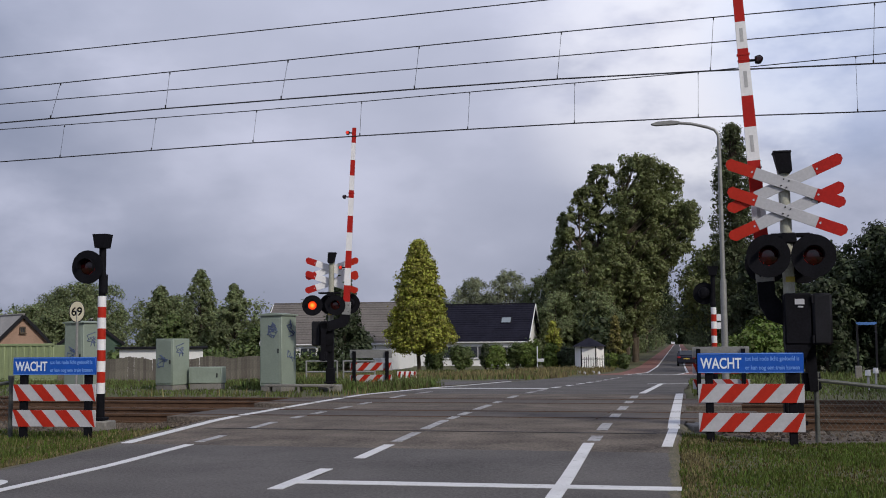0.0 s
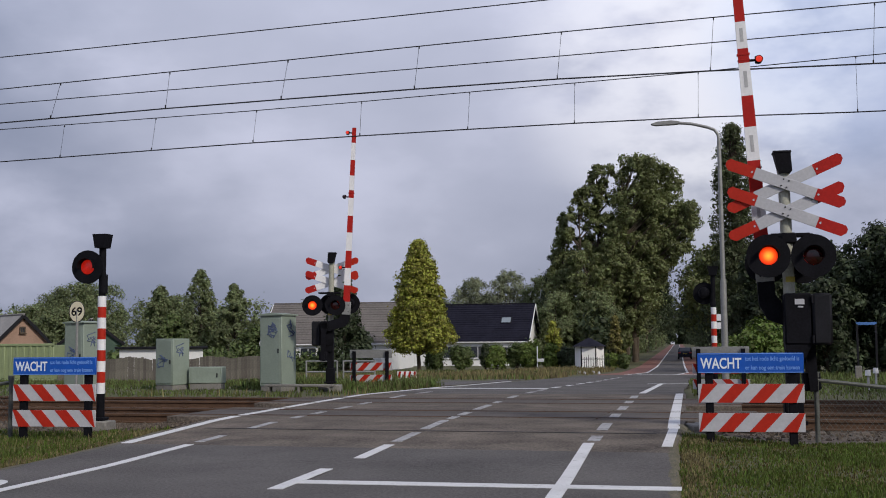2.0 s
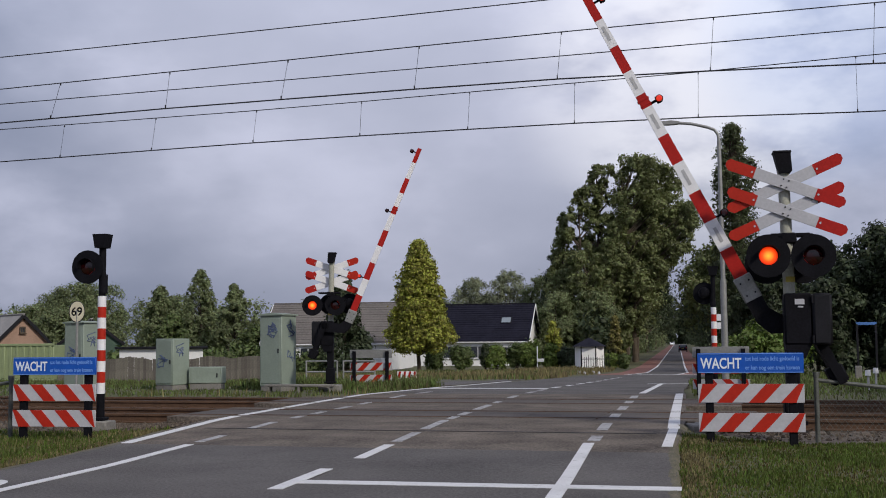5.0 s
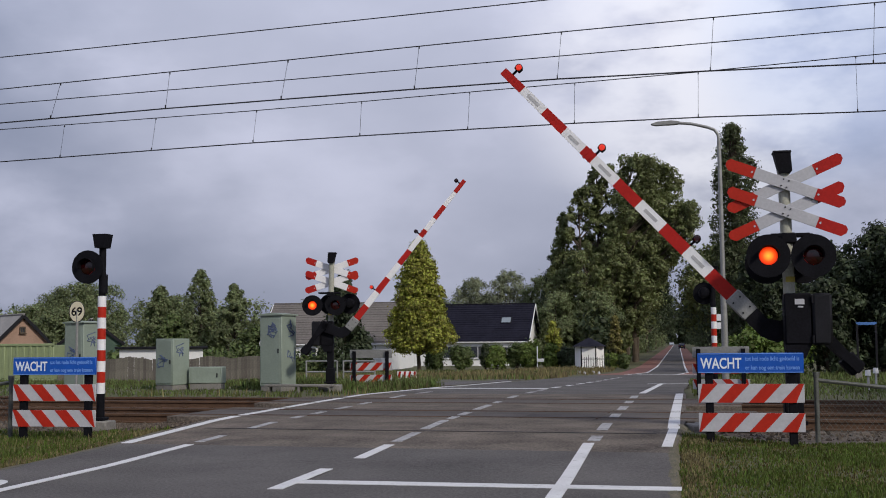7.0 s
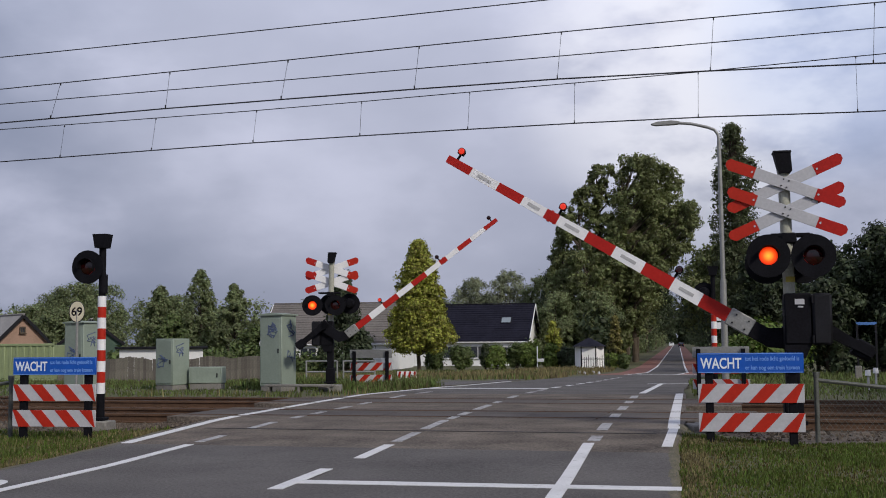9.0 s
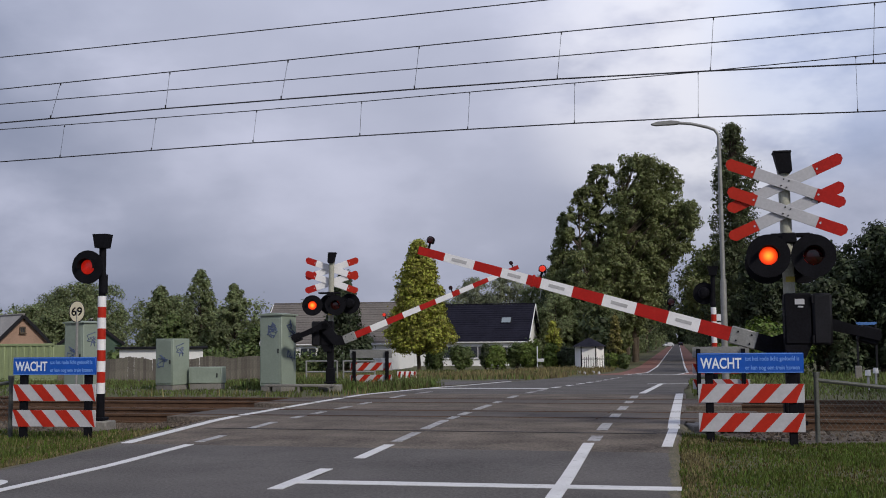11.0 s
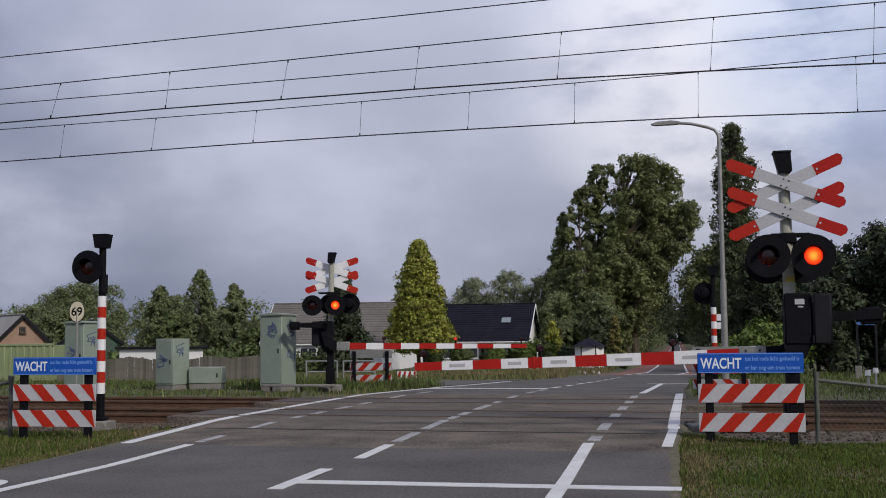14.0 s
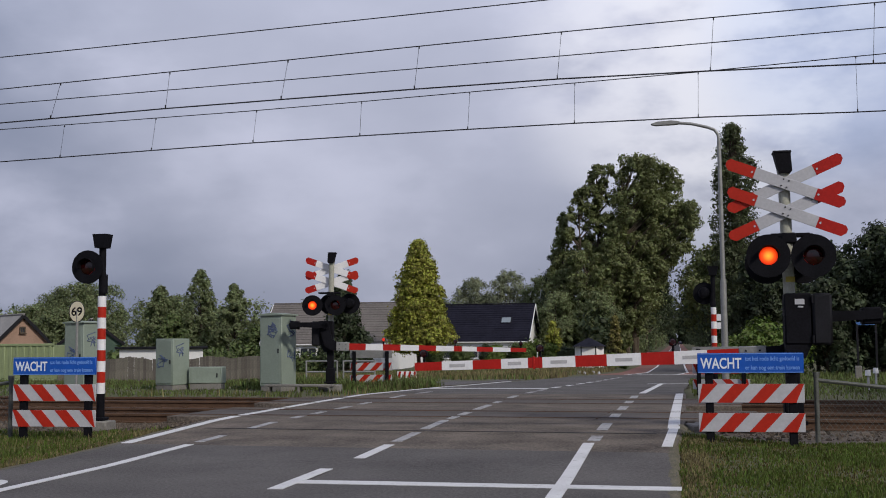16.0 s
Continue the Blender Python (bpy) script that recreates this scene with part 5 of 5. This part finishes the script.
def house(name, at, w, d, eave, ridge, rz, wall, roof, label, wins=(), over=0.35, skylights=(), rows=10):
    """A gabled house whose ridge runs along its x axis, with ribbed roof slopes."""
    th = thing(name, at, label, "house", "houses", rz)
    t = 0.3
    for s in (-1, 1):
        part("wall", box(B(), (0, s * (d / 2 - t / 2), eave / 2), (w - 2 * t, t, eave)), wall, th)
    for s in (-1, 1):
        bm = B()
        prism(bm, [(-d / 2, 0), (d / 2, 0), (d / 2, eave), (0, ridge - 0.12), (-d / 2, eave)], s * w / 2 - (t if s > 0 else 0), s * w / 2 + (0 if s > 0 else t))
        g = part("gable", bm, wall, th)
        g.matrix_basis = pose(0, 0, 0, 0, 0, 90)
        g.data.transform(Matrix.Diagonal((1, -1, 1, 1)))
        g.data.flip_normals()
    run = d / 2 + over
    drop = (ridge - eave) * over / (d / 2)
    ln = math.hypot(run, ridge - eave + drop)
    pitch = math.degrees(math.atan2(ridge - eave + drop, run))
    for s in (-1, 1):
        bm = B()
        box(bm, (0, 0, 0), (w + 2 * over, ln, 0.14), 0.01)
        sl = part("roof", bm, roof, th)
        sl.matrix_basis = pose(0, s * run / 2, (ridge + eave - drop) / 2 + 0.05, -s * pitch, 0, 0)
        bm = B()
        for k in range(int(ln / 0.34)):
            box(bm, (0, -ln / 2 + 0.2 + 0.34 * k, 0.083), (w + 2 * over - 0.02, 0.05, 0.03))
        if rows:
            part("tile_course", bm, roof, sl)
        for x, q, ww, hh in skylights:
            if s < 0:
                bm = B()
                box(bm, (x, q * ln, 0.10), (ww, hh, 0.08), 0.01)
                sk = part("roof_window", bm, "dark_steel", sl)
                bm = B()
                box(bm, (x, q * ln, 0.145), (ww * 0.82, hh * 0.84, 0.02))
                part("pane", bm, "skylight", sk, "pale reflecting pane")
    for s in (-1, 1):
        for q in (-1, 1):
            bm = B()
            box(bm, (0, 0, 0), (0.06, ln, 0.24), 0.005)
            b = part("bargeboard", bm, "white_paint" if wall == "wall_white" else "dark_steel", th, "white bargeboard" if wall == "wall_white" else "")
            b.matrix_basis = pose(s * (w / 2 + over + 0.035), q * run / 2, (ridge + eave - drop) / 2 + 0.02, -q * pitch, 0, 0)
    bm = B()
    box(bm, (0, 0, ridge + 0.16), (w + 2 * over, 0.24, 0.1), 0.03)
    part("ridge", bm, roof, th)
    for x, z, ww, hh in wins:
        window(th, (x, -d / 2 - 0.03, z), ww, hh)
    for k in (-1,):
        bm = B()
        rod(bm, (-w / 2 - over, -d / 2 - over + 0.02, eave - drop), (w / 2 + over, -d / 2 - over + 0.02, eave - drop), 0.07, seg=8)
        part("gutter", bm, "white_paint" if wall == "wall_white" else "dark_steel", th)
    return th


house("house", (-21.3, 119.5, -1.2), 13.0, 7.6, 2.75, 6.2, -2.6, "wall_white", "roof_dark", "white house with a dark tiled roof and a skylight", ((-2.0, 1.4, 2.0, 1.2), (1.6, 1.4, 2.4, 1.2), (4.6, 1.3, 1.2, 1.2)), 0.4, ((4.2, 0.05, 1.15, 0.9), (-2.6, 0.05, 1.0, 0.9)))
house("house", (-29.0, 98, -1.0), 11.5, 8.0, 2.4, 5.6, 4, "wall_white", "roof_grey", "low house with a weathered grey roof", ((-2.0, 1.3, 1.4, 1.1), (2.0, 1.3, 1.4, 1.1)))
house("house", (-52.4, 82.9, -1.0), 9.0, 5.2, 1.9, 4.5, -40, "brick", "roof_light", "brick barn with a pale sheet roof", (), 0.25, (), 0)
house("shed", (-49.8, 92, -1.0), 6.0, 5.0, 2.4, 4.3, -60, "shed_green", "roof_light", "dark green wooden shed with a pale roof", (), 0.2, (), 0)
# attic window of the barn
th = thing("barn_window", (-48.95, 80.0, 0), "small white window high in the brick gable", "window")
window(th, (0.06, -0.05, 2.45), 0.36, 0.42, 50, "glass", "bark")


def flat_building(at, w, d, h, label):
    th = thing("garage", at, label, "garage")
    bm = B()
    box(bm, (0, 0, h / 2), (w, d, h), 0.02)
    part("wall", bm, "wall_white", th)
    bm = B()
    box(bm, (0, 0, h + 0.06), (w + 0.4, d + 0.4, 0.14), 0.02)
    part("roof", bm, "dark_steel", th)
    bm = B()
    box(bm, (w * 0.33, -d / 2 - 0.02, h * 0.45), (0.5, 0.04, 0.9), 0.01)
    part("door", bm, "dark_steel", th)


flat_building((-28.85, 61.5, -0.6), 4.1, 2.2, 1.62, "low white flat-roofed garage behind the fence")


def kiosk():
    th = thing("garden_house", (-6.4, 85.5, -0.9), "small white six-sided garden house with a black roof", "garden house")
    r, h = 1.05, 1.75
    for k in range(6):
        a = radians(30 + 60 * k)
        m = pose(math.cos(a) * r * 0.866, math.sin(a) * r * 0.866, h / 2, 0, 0, 30 + 60 * k - 90)
        bm = B()
        box(bm, (0, 0, 0), (r - 0.06, 0.06, h))
        p = part("wall_panel", bm, "wall_white", th)
        p.matrix_basis = m
        c = radians(60 * k)
        bm = B()
        box(bm, (math.cos(c) * r, math.sin(c) * r, h / 2), (0.09, 0.09, h), 0.01)
        part("corner_post", bm, "dark_steel", th)
    bm = B()
    bmesh.ops.create_cone(bm, cap_ends=True, segments=6, radius1=1.4, radius2=0.1, depth=0.62, matrix=Matrix.Translation((0, 0, h + 0.3)))
    part("roof", bm, "roof_dark", th)
    f = thing("garden_fence", (-6.4, 83.6, -0.9), "low dark iron garden fence", "fence")
    for k in range(13):
        bm = B()
        rod(bm, (-0.4 + 0.16 * k, 0, 0), (-0.4 + 0.16 * k, 0, 1.0 if k % 3 else 1.15), 0.022, seg=6)
        part("bar", bm, "dark_steel", f)
    for z in (0.2, 0.85):
        bm = B()
        rod(bm, (-0.45, 0, z), (1.6, 0, z), 0.025, seg=6)
        part("rail", bm, "dark_steel", f)


kiosk()

# ---- grass ----


def grass(name, areas, n, hmin, hmax, material, seed, label, w=0.006, drift=0):
    rng = np.random.default_rng(seed)
    vs, fs = [], []
    tot = sum((a[1] - a[0]) * (a[3] - a[2]) for a in areas)
    for x0, x1, y0, y1 in areas:
        for i in range(int(n * (x1 - x0) * (y1 - y0) / tot)):
            x, y = rng.uniform(x0, x1), rng.uniform(y0, y1)
            if lerp_rows(ROAD_L, y) - 0.10 * rng.random() < x < lerp_rows(ROAD_R, y) + 0.10 * rng.random() - 0.02 and y < 33:
                continue
            if 15.5 < y - SKEW * x < 26.0:
                continue
            patch = 0.5 + 0.5 * noise.noise((x * 0.9, y * 0.9, seed))
            if drift:                               # lush and withered blades keep to patches of their own
                m = 0.24 + 0.42 * min(1.0, max(0.0, max(x - 0.15, -7.3 - x) / 0.9)) + 0.8 * noise.noise((x * 0.8, y * 0.8, 7.7)) + 0.45 * noise.noise((x * 3.1, y * 3.1, 2.2))
                if rng.random() > (m if drift > 0 else 1.0 - m):
                    continue
            if rng.random() > 0.25 + patch:
                continue
            h = (hmin + (hmax - hmin) * rng.random()) * (0.55 + 0.8 * patch)
            if 28.8 < y < 31.8 and x < -9.6:
                h *= 0.35
            z = ground_z(x, y)
            a, lean = rng.uniform(0, 6.283), rng.uniform(0.1, 0.6) * h
            ww = w * (1 + y / 14)
            dx, dy = math.cos(a), math.sin(a)
            k = len(vs)
            vs += [(x - dy * ww, y + dx * ww, z - 0.02), (x + dy * ww, y - dx * ww, z - 0.02), (x + dx * lean * 0.4 + dy * ww * 0.6, y + dy * lean * 0.4 - dx * ww * 0.6, z + h * 0.6), (x + dx * lean * 0.4 - dy * ww * 0.6, y + dy * lean * 0.4 + dx * ww * 0.6, z + h * 0.6), (x + dx * lean, y + dy * lean, z + h)]
            fs += [(k, k + 1, k + 2, k + 3), (k + 3, k + 2, k + 4)]
    raw(name, vs, fs, material, label, "grass", "stuff")


grass("grass", ((-0.02, 5.5, 7.5, 16.4),), 130000, 0.014, 0.060, "grass", 1, "short ragged green grass on the verge", 0.005, 1)
grass("withered_grass", ((-0.02, 5.5, 7.5, 16.4), (-12.5, -7.1, 9.5, 16.2)), 80000, 0.008, 0.036, "withered", 14, "short withered grass between the green patches", 0.005, -1)
grass("grass", ((-12.5, -7.1, 9.5, 16.2),), 60000, 0.02, 0.08, "grass", 2, "short ragged green grass on the verge", 0.006, 1)
grass("dry_grass", ((-11, -7.15, 12.5, 17.0), (0.05, 0.5, 11.0, 16.8)), 2600, 0.03, 0.11, "dry_grass", 3, "dry yellow grass stalks beside the ballast", 0.004)
grass("dry_grass", ((0.1, 3.2, 7.5, 16.0), (-10.5, -7.2, 10.0, 16.0)), 5000, 0.012, 0.05, "dry_grass", 13, "withered stalks among the green grass", 0.004)
grass("dry_grass", ((-7.7, -7.02, 8.5, 15.6), (0.0, 0.3, 7.5, 15.6)), 8000, 0.015, 0.06, "dry_grass", 9, "short dry grass fringe along the road edge", 0.005)
grass("tall_grass", ((-9.1, -7.2, 28.2, 36), (-30, -9.0, 26.6, 44.0), (0.3, 14, 26.4, 44)), 46000, 0.04, 0.17, "weed", 4, "tall rough grass behind the tracks", 0.006)
grass("dry_grass", ((-30, -7.3, 26.0, 27.6), (-20, -5.6, 47, 62), (-12, -4.5, 62, 84), (-9, -7.1, 30, 35)), 7000, 0.10, 0.32, "dry_grass", 5, "dry yellow grass along the lineside", 0.005)
grass("tall_grass", ((-22, -5.5, 46, 80), (1.2, 12, 44, 60)), 14000, 0.08, 0.28, "weed", 6, "rough grass in the far verge", 0.006)

grass("tall_weeds", ((-9.6, -7.25, 30.6, 35.5), (-12.5, -9.6, 31.6, 36.5)), 9000, 0.10, 0.34, "weed", 11, "tall lush weeds round the signal foot", 0.006)
grass("dry_grass", ((-13.5, -5.2, 50, 58), (-10, -4.6, 70, 86)), 5000, 0.15, 0.40, "dry_grass", 12, "dry reddish grass before the gardens", 0.006)


def crumbled_edge(x_of, y0, y1, side, label):
    """A thin ragged lip of sand and crumbled asphalt along the edge of the road."""
    vs, fs = [], []
    n = int((y1 - y0) / 0.06)
    for i in range(n + 1):
        y = y0 + (y1 - y0) * i / n
        x = x_of(y)
        inner = x - side * (0.075 + 0.06 * noise.noise((y * 1.1, side, 0.3)) + 0.03 * noise.noise((y * 5.0, side, 2.0)))
        outer = x + side * (0.05 + 0.04 * noise.noise((y * 0.8, side, 4.0)))
        z = road_z(y - SKEW * x if 11.5 < y < 34 else y)
        mid = (inner + outer) / 2
        vs += [(inner, y, z + 0.002), (mid, y, z + 0.007 + 0.004 * noise.noise((y * 3, 1, 1))), (outer, y, z - 0.05)]
    for i in range(n):
        for j in range(2):
            q = (3 * i + j, 3 * i + j + 1, 3 * i + j + 4, 3 * i + j + 3)
            fs.append(q if side > 0 else q[::-1])
    ob = raw("verge_edge", vs, fs, "sand", label, "verge", "structure")
    ob.data.polygons.foreach_set("use_smooth", [True] * len(fs))


crumbled_edge(lambda y: lerp_rows(ROAD_R, y), 3.0, 16.6, 1, "sandy crumbled edge between road and grass")
crumbled_edge(lambda y: lerp_rows(ROAD_L, y), 3.0, 15.4, -1, "sandy crumbled edge between road and grass")

th = thing("letter_box", (-10.7, 91.0, -1.05), "small white letter box on a thin post", "letter box")
bm = B()
rod(bm, (-0.2, 0, 0), (-0.2, 0, 1.9), 0.045, seg=8)
part("post", bm, "white_paint", th)
bm = B()
box(bm, (0.05, -0.05, 0.8), (0.55, 0.3, 0.26), 0.03)
part("box", bm, "white_paint", th)

# ---- vehicles ----


def car(name, label, body, at, L=4.3, w=1.74, h=1.45):
    """A hatchback that faces +y."""
    th = thing(name, at, label, "car")
    prof = [(-L / 2, 0.35), (-L / 2, 0.85), (-L / 2 + 0.12, 0.98), (-L / 2 + 0.5, h - 0.06), (-L / 2 + 0.9, h), (0.15, h - 0.02), (0.95, 0.98), (L / 2 - 0.25, 0.82), (L / 2, 0.62), (L / 2, 0.32), (L / 2 - 0.4, 0.22), (-L / 2 + 0.4, 0.22)]
    sections = ((-w / 2, 0.92), (-w / 2 + 0.12, 1.0), (w / 2 - 0.12, 1.0), (w / 2, 0.92))
    bm = B()
    rings = []
    for x, k in sections:
        rings.append([bm.verts.new((x * (0.84 if z > 1.0 else 1.0), y * (k if abs(y) > L / 2 - 0.3 else 1), z)) for y, z in prof])
    n = len(prof)
    for a, b in zip(rings, rings[1:]):
        for i in range(n):
            bm.faces.new((a[i], b[i], b[(i + 1) % n], a[(i + 1) % n]))
    bm.faces.new(rings[0])
    bm.faces.new(rings[-1][::-1])
    bmesh.ops.recalc_face_normals(bm, faces=bm.faces)
    bd = part("body", bm, body, th)
    for nm, y0, z0, y1, z1 in (("rear_window", -L / 2 + 0.15, 1.0, -L / 2 + 0.50, h - 0.10), ("windscreen", 0.92, 1.0, 0.22, h - 0.07)):
        bm = B()
        o = -0.02 if y1 > y0 and nm == "rear_window" else 0.02
        q = [bm.verts.new(p) for p in ((-w * 0.36, y0 + o, z0 + 0.03), (w * 0.36, y0 + o, z0 + 0.03), (w * 0.33, y1 + o, z1), (-w * 0.33, y1 + o, z1))]
        f = bm.faces.new(q)
        r = bmesh.ops.extrude_face_region(bm, geom=[f])
        bmesh.ops.translate(bm, vec=(0, o, 0.01), verts=[v for v in r["geom"] if isinstance(v, bmesh.types.BMVert)])
        part(nm, bm, "glass", bd)
    for s in (-1, 1):
        bm = B()
        prism(bm, [(-1.35, 1.0), (0.75, 1.0), (0.15, h - 0.12), (-1.15, h - 0.12)], 0, 0.02)
        g = part("side_window", bm, "glass", bd)
        g.matrix_basis = pose(s * w * 0.425 + (0.01 if s > 0 else -0.01), 0, 0, 0, 0, 90)
        bm = B()
        box(bm, (s * (w / 2 - 0.2), -L / 2 - 0.005, 0.82), (0.28, 0.05, 0.16), 0.01)
        part("tail_light", bm, "tail_red", bd, "red tail light")
        bm = B()
        box(bm, (s * (w / 2 - 0.25), L / 2 - 0.06, 0.66), (0.34, 0.06, 0.14), 0.01)
        part("headlight", bm, "skylight", bd, "clear headlight")
        for y in (-1.3, 1.3):
            bm = B()
            rod(bm, (-0.1, 0, 0), (0.1, 0, 0), 0.31, seg=20)
            wh = part("wheel", bm, "tyre", th)
            wh.location = (s * (w / 2 - 0.1), y, 0.31)
            bm = B()
            rod(bm, (s * 0.1, 0, 0), (s * 0.112, 0, 0), 0.19, seg=14)
            part("rim", bm, "galvanised", wh)
    bm = B()
    box(bm, (0, -L / 2 - 0.01, 0.70), (0.52, 0.02, 0.11))
    part("plate", bm, "yellow", bd, "plain yellow plate")
    return th


dark_car = car("car", "dark blue hatchback driving away along the road", "car_dark", (0.7, 110, -1.17))
white_car = car("car", "white car coming along the far road", "car_white", (-2.2, 520, -1.17))

# ---- what moves ----
ARM_A = ((0.0, 86.3), (2.4, 86.3), (2.7, 84.6), (3.0, 81.4), (3.5, 76.9), (4.0, 72.3), (5.0, 63.2), (6.3, 52.4), (7.0, 46.6), (8.0, 39.0), (9.0, 30.8), (10.0, 23.2), (11.5, 12.5), (12.0, 8.8), (12.5, 5.3), (13.0, 2.6), (13.5, 0.0), (13.8, -1.4), (14.1, -1.7), (16.0, -1.7))
ARM_B = ((0.0, 87.3), (2.5, 87.3), (3.0, 84.0), (3.5, 78.8), (4.0, 75.0), (5.0, 67.4), (6.5, 55.4), (7.0, 51.6), (8.0, 44.6), (9.0, 37.0), (10.0, 29.6), (11.5, 18.5), (12.5, 11.0), (13.0, 7.1), (13.5, 4.2), (13.9, 0.4), (14.3, -1.6), (16.0, -1.6))


def blink(ob, base, on, start_on):
    """Turns a lens: the lit face to the front during the times in on, else the dark face."""
    x, y, z = base
    rows, ang = [], 0 if start_on else 180
    rows.append((0.0, pose(x, y, z, 0, 0, ang)))
    state, last = start_on, -10
    for k in range(1, int(16.0 * FPS) - 3):
        want = any(a <= k / FPS < b for a, b in on)
        if want == state or k - last < 5:
            continue
        half = round(k / 15) * 15               # no half-turned lens on the half seconds
        first = k - 1
        if first < half < first + 3:
            at_half = any(a <= half / FPS < b for a, b in on)
            first = half - 3 if at_half == want else half
        first = max(first, last + 3, 1)
        for j in range(4):
            rows.append(((first + j) / FPS, pose(x, y, z, 0, 0, ang + 60 * j)))
        ang += 180
        state, last = want, first
    rows.append((16.0, pose(x, y, z, 0, 0, ang)))
    walk(ob, rows)


def spans(first, half, begin=-1.0):
    return [(max(begin, first - half + FLASH * k), first + half + FLASH * k) for k in range(-2, 26) if first + half + FLASH * k > begin]


def inverse(sp, begin=0.0):
    out, t = [], begin
    for a, b in sp:
        if a > t:
            out.append((t, a))
        t = max(t, b)
    out.append((t, 17.0))
    return out


def motions():
    walk(armA, [(t, pose(0.20, 0.22, 1.56, 0, a, 0)) for t, a in ARM_A])
    walk(armB, [(t, pose(0.12, 0.20, 1.75, 0, a, 0)) for t, a in ARM_B])
    right = [(a, 15.86 if b > 15.9 and a < 15.9 else b) for a, b in spans(0.94, 0.145)]
    right_late = [s for s in right if s[0] > 0.75]
    blink(lensA[1], (0, 0.012, 0), right_late, False)
    blink(lensA[0], (0, 0.012, 0), inverse(right, 0.68), False)
    blink(lensB[2], (0, 0.012, 0), right, False)
    blink(lensB[3], (0, 0.012, 0), inverse(right), True)
    blink(lensC, (0, 0.012, 0), spans(0.775, 0.172), False)
    for k in (0, 1):
        blink(lensB[k], (0, 0.012, 0), right if k else inverse(right), not k)
    for ln in (lensA[2], lensA[3]):
        blink(ln, (0, 0.012, 0), right if ln is lensA[2] else inverse(right), ln is not lensA[2])
    p = [tuple(g.location) for g in lampA]
    blink(lampA[0], p[0], [(-1.0, 10.6)], True)
    blink(lampA[1], p[1], [a for a in inverse(right, 1.75) if a[0] < 11.0], False)
    blink(lampA[2], p[2], [a for a in right_late if a[0] < 13.5], False)
    q = [tuple(g.location) for g in lampB]
    blink(lampB[0], q[0], [(2.75, 17.0)], False)
    blink(lampB[1], q[1], inverse(right), True)
    blink(lampB[2], q[2], right, False)
    walk(dark_car, [(0.0, pose(0.72, 111, -1.17)), (1.0, pose(0.75, 129, -1.17)), (2.0, pose(0.8, 149, -1.17)), (4.0, pose(0.9, 206, -1.17)), (6.5, pose(0.9, 288, -1.17)), (9.0, pose(0.9, 385, -1.17)), (12.0, pose(0.9, 470, -1.17)), (16.0, pose(0.9, 560, -1.17))])
    walk(white_car, [(0.0, pose(-2.4, 560, -1.17, 0, 0, 180)), (4.0, pose(-2.4, 500, -1.17, 0, 0, 180)), (8.0, pose(-2.4, 440, -1.17, 0, 0, 180)), (10.5, pose(-2.6, 402, -1.17, 0, 0, 175)), (11.2, pose(-4.2, 398, -1.17, 0, 0, 120)), (12.0, pose(-9.5, 396, -1.17, 0, 0, 92)), (13.0, pose(-19, 396, -1.17, 0, 0, 90)), (16.0, pose(-48, 396, -1.17, 0, 0, 90))])


motions()
